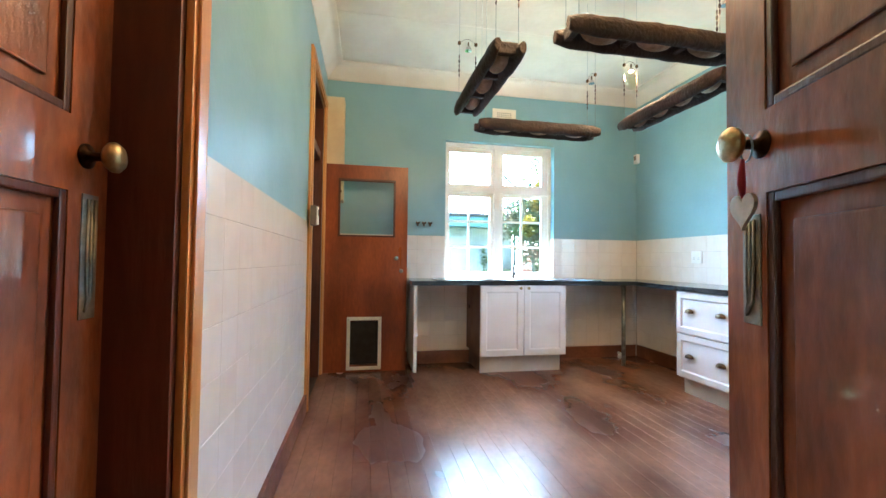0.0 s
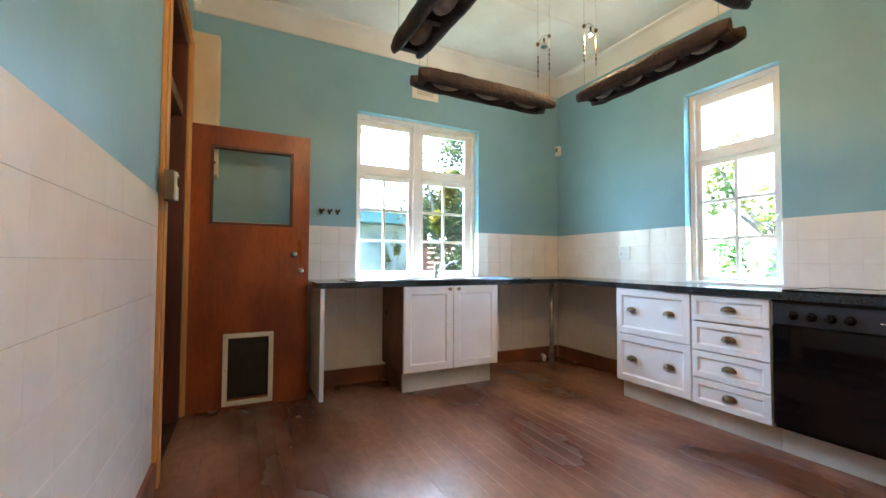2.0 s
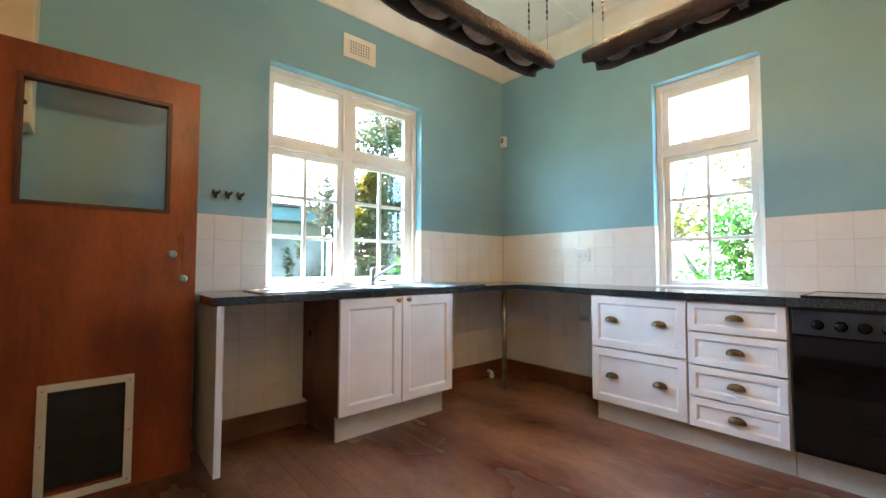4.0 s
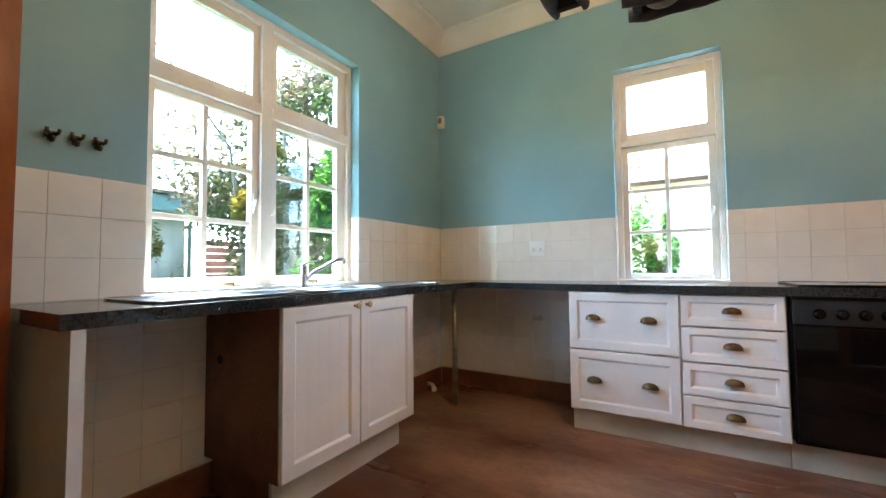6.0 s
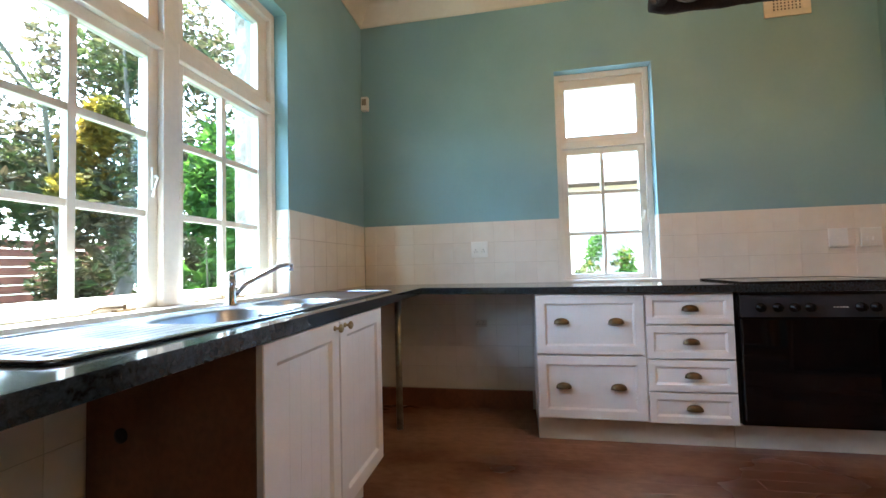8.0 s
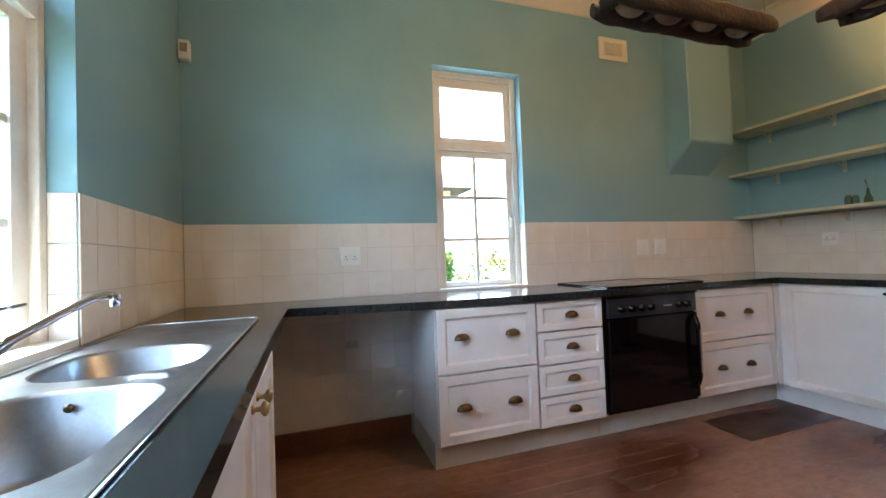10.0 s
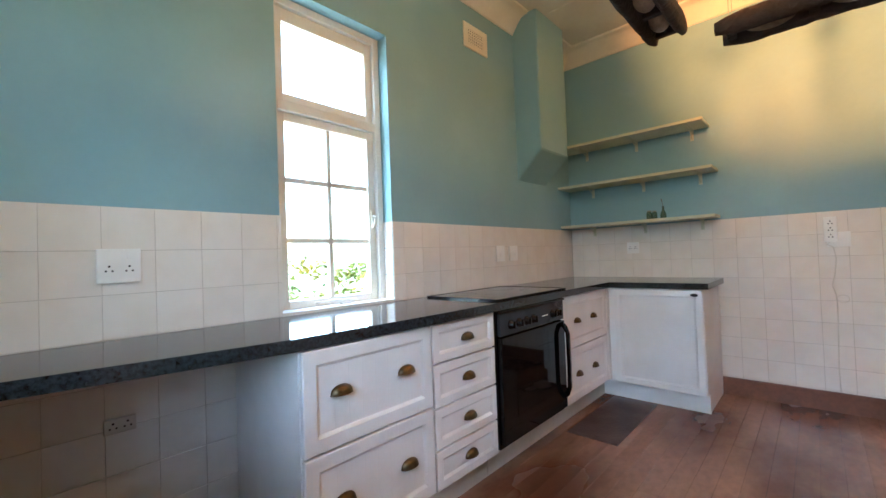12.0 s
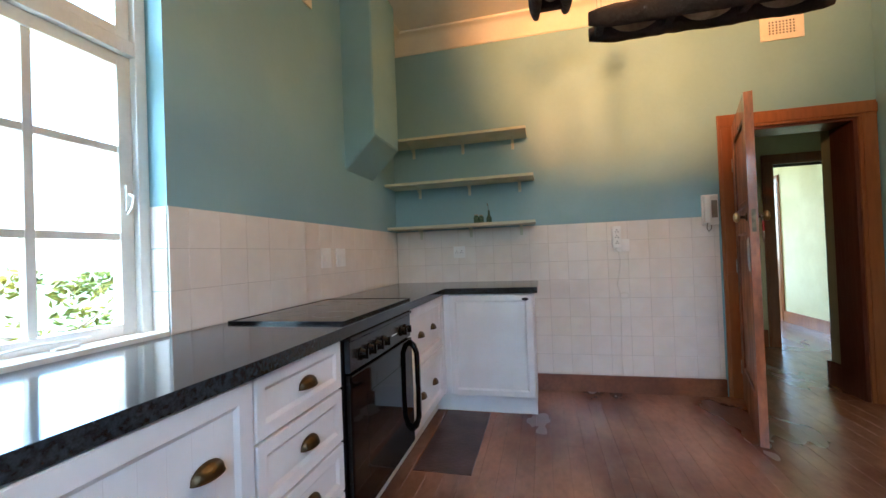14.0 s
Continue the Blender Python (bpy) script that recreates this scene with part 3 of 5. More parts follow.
for xa, xb in ((1.85, 2.08), (2.42, 2.62)):
    bm = bmesh.new()
    tube(bm, [(xb - 0.10, YN + 0.066, 0.952), (xb - 0.085, YN + 0.064, 0.958), (xb, YN + 0.064, 0.956)], 0.004, 8)
    box(bm, xb - 0.035, YN + 0.052, 0.941, xb + 0.03, YN + 0.074, 0.948)
    tube(bm, [(xb, YN + 0.063, 0.947), (xb, YN + 0.063, 0.963)], 0.004, 8)
    part("window_stay", bm, "bronze", wn1)
bm = bmesh.new()
tube(bm, [(1.772, YN + 0.064, 0.958), (1.776, YN + 0.06, 0.975), (1.792, YN + 0.058, 0.984), (1.812, YN + 0.06, 0.980)], [0.003, 0.004, 0.004, 0.0025], 8)
tube(bm, [(1.815, YN + 0.066, 0.962), (1.93, YN + 0.062, 0.966), (2.03, YN + 0.062, 0.972)], 0.0035, 8)
part("stay_arm", bm, "trim", wn1)
for x in (2.213, 2.327):
    bm = bmesh.new()
    box(bm, x - 0.009, YN + 0.09, 1.36, x + 0.009, YN + 0.099, 1.44)
    tube(bm, [(x, YN + 0.088, 1.41), (x - 0.004, YN + 0.07, 1.40), (x - 0.02, YN + 0.066, 1.36), (x - 0.028, YN + 0.068, 1.33)], 0.005, 8)
    part("window_catch", bm, "trim", wn1)

we1 = tagged(new("window_2"), "cream painted narrow timber casement window above the worktop", "window", "", "structure")
bm = bmesh.new()
y0, y1, z0, z1 = EWIN
for q in ((y0, z0 + 0.03, 3.885, z1), (4.468, z0 + 0.03, y1, z1), (3.885, z1 - 0.04, 4.468, z1), (3.885, 1.905, 4.468, 1.955)):
    mk_e(bm, q[0], 0.075, q[1], q[2], 0.165, q[3], 0.004)
part("window_frame", bm, "trim", we1)
bx("window_sill", (XE + 0.0, y0, z0, XE + 0.2, y1, z0 + 0.03), "trim", we1, bev=0.004)
casement(we1, mk_e, 3.885, 4.468, 0.935, 1.905, (3.932, 4.426, 0.975, 1.862), (4.180,), (1.272, 1.573))
casement(we1, mk_e, 3.885, 4.468, 1.955, 2.425, (3.932, 4.426, 2.000, 2.360))
bm = bmesh.new()
tube(bm, [(XE + 0.07, 4.30, 0.955), (XE + 0.066, 4.2, 0.962), (XE + 0.066, 4.06, 0.957)], 0.004, 8)
box(bm, XE + 0.05, 4.10, 0.936, XE + 0.074, 4.16, 0.943)
part("window_stay", bm, "trim", we1)
bm = bmesh.new()
box(bm, XE + 0.09, 3.90, 1.36, XE + 0.099, 3.918, 1.45)
tube(bm, [(XE + 0.09, 3.909, 1.42), (XE + 0.072, 3.905, 1.41), (XE + 0.068, 3.915, 1.37), (XE + 0.07, 3.93, 1.345)], 0.005, 8)
part("window_catch", bm, "trim", we1)

# skirting boards
for a in ((XW, 2.80, XW + 0.022, 4.728), (1.40, YS, 2.79, YS + 0.022), (XW + 0.1, YN - 0.022, XE - 0.03, YN), (XE - 0.024, 4.74, XE - 0.001, YN - 0.024)):
    d = (a[0], a[1], 0.0, a[2], a[3], 0.145)
    st = bx("baseboard", d, "skirt", None, "brown varnished timber skirting board", bev=0.004, kind="structure")

# hood duct in the corner of the east wall
bm = bmesh.new()
X0, Y0, Y1 = 3.775, 2.01, 2.475
vs = [bm.verts.new(c) for c in ((X0, Y0, 1.995), (X0, Y1, 1.995), (XE, Y1, 1.775), (XE, Y0, 1.775), (X0, Y0, 3.12), (X0, Y1, 3.12), (XE, Y1, 3.12), (XE, Y0, 3.12))]
for f in ((0, 1, 2, 3), (0, 4, 5, 1), (1, 5, 6, 2), (0, 3, 7, 4)):
    bm.faces.new([vs[i] for i in f])
bmesh.ops.bevel(bm, geom=[e for e in bm.edges if len(e.link_faces) == 2], offset=0.007, segments=3, affect="EDGES")
part("chimney_duct", bm, "paint", None, "turquoise plastered extractor duct with a sloped underside", "structure")

# ---- kitchen units ----
def shaker(bm, x0, z0, x1, z1, y=0.0, t=0.02, frame_w=0.048, grooves=False):
    """A framed front in the plane y (its back), facing -y, with a sunk panel."""
    rings = [(0, 0), (0, -t + 0.003), (0.003, -t), (frame_w, -t), (frame_w + 0.012, -t + 0.009)]
    vs = [[bm.verts.new(c) for c in ((x0 + i, y + d, z0 + i), (x1 - i, y + d, z0 + i), (x1 - i, y + d, z1 - i), (x0 + i, y + d, z1 - i))] for i, d in rings]
    for a, b in zip(vs, vs[1:]):
        for k in range(4):
            bm.faces.new((a[k], a[(k + 1) % 4], b[(k + 1) % 4], b[k]))
    bm.faces.new(vs[0][::-1])
    i, d = rings[-1]
    a0, a1, b0, b1, yy = x0 + i, x1 - i, z0 + i, z1 - i, y + d
    if not grooves:
        bm.faces.new(vs[-1])
        return
    xs = [(a0, 0)]
    n = max(2, round((a1 - a0) / 0.058))
    for k in range(1, n):
        g = a0 + (a1 - a0) * k / n
        xs += [(g - 0.0015, 0), (g, 0.0004), (g + 0.0015, 0)]
    xs.append((a1, 0))
    cols = [(bm.verts.new((x, yy + e, b0)), bm.verts.new((x, yy + e, b1))) for x, e in xs]
    for p, q in zip(cols, cols[1:]):
        bm.faces.new((p[0], q[0], q[1], p[1]))


def cup_pull(parent, x, z, y):
    bm = bmesh.new()
    nu, nv = 14, 6
    for s in (1.0, 0.9):
        g = [[bm.verts.new((x + 0.043 * s * math.cos(math.pi * i / nu),
                            y - 0.027 * s * math.sin(math.pi * i / nu) * math.cos(math.pi / 2 * j / nv),
                            z - 0.012 + 0.032 * s * math.sin(math.pi * i / nu) ** 0.75 * math.sin(math.pi / 2 * j / nv))) for j in range(nv + 1)] for i in range(nu + 1)]
        for i in range(nu):
            for j in range(nv):
                f = bm.faces.new((g[i][j], g[i + 1][j], g[i + 1][j + 1], g[i][j + 1]))
                f.smooth = True
    tube(bm, [(x + 0.043 * math.cos(math.pi * i / 14), y - 0.0265 * math.sin(math.pi * i / 14), z - 0.012) for i in range(15)], 0.0017, 6)
    return part("cup_handle", bm, "bronze", parent, "antique bronze cup handle")


def knob(parent, x, z, y):
    bm = bmesh.new()
    lathe(bm, [(0.009, y), (0.009, y - 0.003), (0.005, y - 0.006), (0.005, y - 0.015), (0.014, y - 0.021), (0.015, y - 0.027), (0.008, y - 0.032)], (x, 0, z), "y", 16)
    return part("knob", bm, "brass", parent, "small brass knob")


def carcass(parent, w, depth, z0, z1, plinth=True, side_material="white", plinth_in=0.07, plinth_w=None):
    bx("side_panel", (0, 0.002, z0, 0.018, depth, z1), side_material, parent)
    bx("side_panel", (w - 0.018, 0.002, z0, w, depth, z1), side_material, parent)
    bx("bottom_panel", (0.018, 0.002, z0, w - 0.018, depth, z0 + 0.018), "white", parent)
    bx("back_panel", (0.018, depth - 0.006, z0 + 0.018, w - 0.018, depth, z1), "white", parent)
    bx("top_rail", (0.018, 0.002, z1 - 0.018, w - 0.018, 0.08, z1), "white", parent)
    if plinth:
        a, b = plinth_w or (0.0, w)
        bx("plinth", (a, plinth_in, 0.0, b, plinth_in + 0.018, z0), "plinth", parent, "cream plinth board")


ZT = 0.877
u1 = thing("drawer_cabinet", (3.452, 4.722, 0), "white two-drawer base cabinet with framed fronts beside an open gap", "cabinet", "fitted kitchen cabinets", -90)
carcass(u1, 0.60, 0.53, 0.155, ZT, plinth_in=0.062)
for z0, z1 in ((0.165, 0.522), (0.530, 0.872)):
    bm = bmesh.new()
    shaker(bm, 0.003, z0, 0.594, z1, grooves=True)
    dr = part("drawer_front", bm, "white", u1)
    for x in (0.145, 0.445):
        cup_pull(dr, x, z0 + (0.19 if z0 > 0.3 else 0.185), -0.02)
bx("end_plinth", (0.0, 0.081, 0.0, 0.018, 0.53, 0.155), "plinth", u1)
u2 = thing("drawer_cabinet", (3.452, 4.122, 0), "white four-drawer base cabinet next to the oven", "cabinet", "fitted kitchen cabinets", -90)
carcass(u2, 0.456, 0.53, 0.155, ZT, plinth_in=0.062)
for z0, z1 in ((0.160, 0.326), (0.334, 0.505), (0.513, 0.695), (0.703, 0.872)):
    bm = bmesh.new()
    shaker(bm, 0.003, z0, 0.450, z1, frame_w=0.036)
    dr = part("drawer_front", bm, "white", u2)
    cup_pull(dr, 0.232, (z0 + z1) / 2 + 0.003, -0.02)
u3 = thing("drawer_cabinet", (3.452, 2.935, 0), "white two-drawer base cabinet between oven and corner", "cabinet", "fitted kitchen cabinets", -90)
carcass(u3, 0.77, 0.53, 0.155, ZT, plinth_in=0.062, plinth_w=(0.0, 0.86))
for z0, z1 in ((0.165, 0.516), (0.524, 0.872)):
    bm = bmesh.new()
    shaker(bm, 0.003, z0, 0.752, z1, frame_w=0.05, grooves=True)
    dr = part("drawer_front", bm, "white", u3)
    for x in (0.222, 0.492):
        cup_pull(dr, x, z0 + 0.175, -0.02)

# oven under the hob
ov = thing("oven", (3.432, 3.660, 0), "black built-under electric oven with glass door and vertical handle", "oven", rz=-90)
W = 0.72
bx("body", (0.004, 0.0, 0.165, W - 0.002, 0.54, 0.868), "black", ov, "black enamel oven body", bev=0.004)
bx("plinth", (-0.002, 0.082, 0.0, W + 0.006, 0.10, 0.155), "plinth", ov)
bx("control_panel", (0.01, -0.022, 0.742, W - 0.008, -0.001, 0.862), "panel_grey", ov, "dark grey control panel", bev=0.006)
bx("rim", (0.006, -0.03, 0.8625, W - 0.004, 0.0, 0.8765), "black", ov, bev=0.003)
for x in (0.105, 0.185, 0.262, 0.335, 0.56, 0.625):
    bm = bmesh.new()
    lathe(bm, [(0.024, -0.022), (0.024, -0.028), (0.019, -0.030), (0.018, -0.046), (0.012, -0.050)], (x, 0, 0.795), "y", 18)
    box(bm, x - 0.004, -0.056, 0.777, x + 0.004, -0.046, 0.813, bev=0.001)
    part("control_knob", bm, "black", ov, "black rotary control knob")
bm = bmesh.new()
for k in range(5):
    box(bm, 0.44 + 0.014 * k, -0.0232, 0.793, 0.450 + 0.014 * k, -0.0222, 0.797)
part("printing", bm, "plastic", ov)
od = bx("oven_door", (0.01, -0.028, 0.19, W - 0.01, -0.001, 0.736), "blackglass", ov, "glossy black glass oven door", bev=0.006)
bx("inner_window", (0.14, -0.0292, 0.30, W - 0.16, -0.0282, 0.63), "blackglass", od)
bm = bmesh.new()
xh = 0.668
tube(bm, [(xh, -0.026, 0.72), (xh, -0.05, 0.70), (xh, -0.066, 0.66), (xh, -0.068, 0.45), (xh, -0.066, 0.33), (xh, -0.05, 0.285), (xh, -0.026, 0.265)], [0.016, 0.015, 0.014, 0.013, 0.014, 0.015, 0.017], 12)
part("handle", bm, "black", od, "black curved vertical oven handle")
bx("handle_inlay", (xh - 0.005, -0.0825, 0.36, xh + 0.005, -0.0805, 0.63), "metal", od)

u4 = thing("dishwasher", (3.385, 2.128, 0), "white built-in appliance with a framed door and small dark badge", "dishwasher", rz=180)
carcass(u4, 0.595, 0.59, 0.145, ZT, plinth=False)
bm = bmesh.new()
shaker(bm, 0.003, 0.152, 0.592, 0.868, frame_w=0.04)
dd = part("door", bm, "white", u4, "white framed door")
bm = bmesh.new()
lathe(bm, [(0.001, -0.0235), (0.012, -0.023), (0.014, -0.0202)], (0, 0, 0), "y", 20)
bmesh.ops.scale(bm, vec=(1.7, 1, 0.8), verts=bm.verts[:])
bmesh.ops.translate(bm, vec=(0.545, 0, 0.838), verts=bm.verts[:])
part("badge", bm, "dark", dd, "small dark oval badge")
bx("plinth", (-0.145, 0.055, 0.0, 0.60, 0.073, 0.144), "white", u4, "white plinth board")
bx("end_plinth", (0.577, 0.074, 0.0, 0.595, 0.59, 0.144), "white", u4)
bx("corner_filler", (3.434, 2.111, 0.156, 3.452, 2.166, ZT - 0.002), "white", None, "white filler strip in the cabinet corner", kind="structure")
bx("corner_filler", (3.388, 2.110, 0.156, 3.430, 2.128, ZT - 0.002), "white", None, "white filler strip in the cabinet corner", kind="structure")

sk = thing("sink_cabinet", (1.905, 5.472, 0), "white two-door sink cabinet with a raw brown side", "cabinet", "fitted kitchen cabinets")
carcass(sk, 0.892, 0.515, 0.185, ZT, side_material="carcass", plinth_in=0.075, plinth_w=(0.028, 0.872))
bx("end_plinth", (0.028, 0.094, 0.0, 0.046, 0.50, 0.185), "carcass", sk)
for x0, x1, kx in ((0.002, 0.442, 0.405), (0.448, 0.890, 0.487)):
    bm = bmesh.new()
    shaker(bm, x0, 0.190, x1, 0.873, frame_w=0.058, grooves=True)
    dr = part("door", bm, "white", sk)
    knob(dr, kx, 0.852, -0.02)
# dark disc stands in for the shade in a pipe hole
bm = bmesh.new()
lathe(bm, [(0.02, 0.0), (0.02, -0.004), (0.012, -0.006)], (0, 0.40, 0.63), "x", 14)
part("pipe_hole", bm, "dark", sk)

ep = thing("end_panel", (1.258, 5.425, 0.075), "cream board that props the worktop's free end", "panel")
bx("board", (0.0, 0.003, 0.0, 0.030, 0.535, ZT - 0.075), "plinth", ep, bev=0.002)
bx("edge_strip", (-0.0005, 0.0, 0.0, 0.0305, 0.0028, ZT - 0.075), "white", ep)
pole = thing("support_leg", (3.545, 5.60, 0), "round grey steel leg under the worktop's inner corner", "support leg")
bm = bmesh.new()
tube(bm, [(0, 0, 0.008), (0, 0, ZT - 0.006)], 0.021, 20)
part("tube", bm, "metal", pole)
bm = bmesh.new()
lathe(bm, [(0.035, 0.0), (0.035, 0.006), (0.024, 0.012)], (0, 0, 0), "z", 20)
part("flange", bm, "metal", pole)
bm = bmesh.new()
lathe(bm, [(0.024, ZT - 0.014), (0.045, ZT - 0.006), (0.045, ZT)], (0, 0, 0), "z", 20)
part("flange", bm, "metal", pole)

# ---- worktop ----
SX0, SX1, SY0, SY1 = 1.88, 2.80, 5.560, 5.915
bm = bmesh.new()
ZW0, ZW1 = ZT, 0.920


def slab(pts):
    lo = [bm.verts.new((x, y, ZW0 + 0.001)) for x, y in pts]
    hi = [bm.verts.new((x, y, ZW1)) for x, y in pts]
    bm.faces.new(lo[::-1])
    bm.faces.new(hi)
    n = len(pts)
    for k in range(n):
        bm.faces.new((lo[k], lo[(k + 1) % n], hi[(k + 1) % n], hi[k]))


YB = YN - 0.007
XB = XE - 0.007
slab([(1.235, 5.420), (SX0, 5.448), (SX0, YB), (1.235, YB)])
slab([(SX0, 5.448), (SX1, 5.452), (SX1, SY0), (SX0, SY0)])
slab([(SX0, SY1), (SX1, SY1), (SX1, YB), (SX0, YB)])
slab([(SX1, 5.452), (3.575, 5.442), (XB, 5.442), (XB, YB), (SX1, YB)])
slab([(3.575, 5.442), (3.50, 5.08), (3.435, 4.73), (XB, 4.73), (XB, 5.442)])
slab([(3.435, 4.73), (3.412, 4.12), (3.410, 2.16), (XB, 2.16), (XB, 4.73)])
slab([(3.410, 2.16), (3.36, 2.155), (2.755, 2.150), (2.755, YS + 0.007), (XB, YS + 0.007), (XB, 2.16)])
bmesh.ops.remove_doubles(bm, verts=bm.verts[:], dist=0.0005)
part("worktop", bm, "granite", None, "black polished granite worktop running round three walls", "structure")

# ---- sink and tap ----
sn = thing("sink", (1.50, 5.540, 0.920), "stainless steel double-bowl sink with a fluted drainer", "sink")
SXL, SYL = 1.76, 0.41
bm = bmesh.new()


def rrect(x0, y0, x1, y1, r, z, n=5):
    pts = []
    for cx, cy, a0 in ((x1 - r, y1 - r, 0), (x0 + r, y1 - r, 90), (x0 + r, y0 + r, 180), (x1 - r, y0 + r, 270)):
        for k in range(n + 1):
            a = radians(a0 + 90 * k / n)
            pts.append((cx + r * math.cos(a), cy + r * math.sin(a), z))
    return pts


# plate in strips round the two bowls
B1, B2 = (0.42, 0.042, 0.845, 0.340), (0.915, 0.048, 1.265, 0.370)
gx, gy = (0.0, B1[0] - 0.02, B2[2] + 0.015, SXL), (0.0, B1[1] - 0.012, B2[3] + 0.006, SYL)
gv = [[bm.verts.new((x, y, 0.004)) for y in gy] for x in gx]
for i in range(3):
    for j in range(3):
        if (i, j) != (1, 1):
            bm.faces.new((gv[i][j], gv[i + 1][j], gv[i + 1][j + 1], gv[i][j + 1]))
part("sink_plate", bm, "steel", sn)
bm = bmesh.new()
for pts in (rrect(0, 0, SXL, SYL, 0.03, 0.0055),):
    tube(bm, pts + pts[:1], 0.0042, 6, False)
part("rolled_edge", bm, "chrome", sn)
for k in range(10):
    y = 0.040 + 0.036 * k
    bm = bmesh.new()
    tube(bm, [(0.04 + 0.002 * k, y, 0.0045), (0.390, y, 0.0045)], 0.008, 8)
    bmesh.ops.transform(bm, matrix=Matrix.Diagonal((1, 1, 0.2, 1)), verts=bm.verts[:])
    bmesh.ops.translate(bm, vec=(0, 0, 0.0028), verts=bm.verts[:])
    part("drainer_rib", bm, "steel", sn)


def bowl(b, depth, r, wide):
    """A bowl with its own rim, that spans b; wide is the rectangle of plate around it."""
    bm = bmesh.new()
    rings = [rrect(*wide, 0.004, 0.004), rrect(b[0], b[1], b[2], b[3], r, 0.004), rrect(b[0] + 0.006, b[1] + 0.006, b[2] - 0.006, b[3] - 0.006, r, -0.004),
             rrect(b[0] + 0.014, b[1] + 0.014, b[2] - 0.014, b[3] - 0.014, r, -depth + 0.03), rrect(b[0] + 0.03, b[1] + 0.03, b[2] - 0.03, b[3] - 0.03, r * 0.8, -depth + 0.006),
             rrect(b[0] + 0.06, b[1] + 0.06, b[2] - 0.06, b[3] - 0.06, r * 0.5, -depth)]
    vs = [[bm.verts.new(p) for p in ring] for ring in rings]
    for i, (p, q) in enumerate(zip(vs, vs[1:])):
        for k in range(len(p)):
            f = bm.faces.new((p[k], p[(k + 1) % len(p)], q[(k + 1) % len(p)], q[k]))
            f.smooth = i > 0
    f = bm.faces.new(vs[-1])
    ob = part("bowl", bm, "steel", sn, "deep rounded steel bowl")
    return ob


xm = (B1[2] + B2[0]) / 2
b1 = bowl(B1, 0.16, 0.10, (B1[0] - 0.02, B1[1] - 0.012, xm, B2[3] + 0.006))
b2 = bowl(B2, 0.14, 0.12, (xm, B1[1] - 0.012, B2[2] + 0.015, B2[3] + 0.006))
for x, z in (((B1[0] + B1[2]) / 2, -0.1585), ((B2[0] + B2[2]) / 2, -0.1385)):
    bm = bmesh.new()
    lathe(bm, [(0.042, z), (0.042, z + 0.002), (0.03, z + 0.0025), (0.026, z + 0.001)], (x, 0.21, 0), "z", 24)
    part("drain", bm, "chrome", sn)
bm = bmesh.new()
tube(bm, [(0.862, 0.050, 0.008), (0.878, 0.070, 0.010), (0.888, 0.110, 0.010), (0.886, 0.150, 0.008)], [0.012, 0.020, 0.020, 0.010], 12)
bmesh.ops.scale(bm, vec=(1, 1, 0.45), verts=bm.verts[:])
part("soap_ledge", bm, "steel", sn)
bm = bmesh.new()
lathe(bm, [(0.008, 0.8325), (0.008, 0.8295), (0.004, 0.8275)], (0, 0.215, -0.026), "x", 14)
part("overflow", bm, "bronze", b1)

tp = thing("mixer_tap", (2.42, 5.945, 0.924), "chrome single-lever mixer tap with a long angled spout", "tap")
bm = bmesh.new()
lathe(bm, [(0.025, 0.0), (0.025, 0.006), (0.020, 0.012), (0.018, 0.085), (0.019, 0.09), (0.019, 0.115), (0.016, 0.124), (0.006, 0.128)], (0, 0, 0), "z", 24)
part("tap_body", bm, "chrome", tp)
bm = bmesh.new()
tube(bm, [(0.008, -0.010, 0.045), (0.035, -0.04, 0.085), (0.085, -0.10, 0.128), (0.115, -0.14, 0.154), (0.132, -0.162, 0.159), (0.140, -0.173, 0.155)], [0.012, 0.011, 0.010, 0.0095, 0.0095, 0.0095], 14)
lathe(bm, [(0.0105, 0.132), (0.0105, 0.158), (0.009, 0.161)], (0.141, -0.176, 0.0), "z", 16)
part("spout", bm, "chrome", tp)
bm = bmesh.new()
tube(bm, [(-0.014, 0.004, 0.120), (0.0, -0.002, 0.130), (0.040, -0.02, 0.146), (0.085, -0.040, 0.152)], [0.010, 0.009, 0.0045, 0.003], 10)
part("lever", bm, "chrome", tp)

# ---- hob ----
hb = thing("hob", (3.455, 3.61, 0.920), "black glass hob with a metal edge set on the worktop", "hob", rz=-90)
bx("glass_plate", (0.0, 0.0, 0.0005, 0.775, 0.50, 0.009), "blackglass", hb, bev=0.002)
bm = bmesh.new()
for q in ((-0.008, -0.008, 0.783, -0.0005), (-0.008, 0.5005, 0.783, 0.508), (-0.008, -0.0005, -0.0005, 0.5005), (0.7755, -0.0005, 0.783, 0.5005)):
    box(bm, q[0], q[1], 0.0005, q[2], q[3], 0.011)
part("edge_trim", bm, "black", hb)
for x, y, r in ((0.19, 0.14, 0.09), (0.19, 0.37, 0.075), (0.58, 0.14, 0.075), (0.58, 0.37, 0.095)):
    bm = bmesh.new()
    tube(bm, [(x + r * math.cos(a), y + r * math.sin(a), 0.0092) for a in [k * math.pi / 16 for k in range(33)]], 0.0008, 4, False)
    part("zone_ring", bm, "metal", hb)

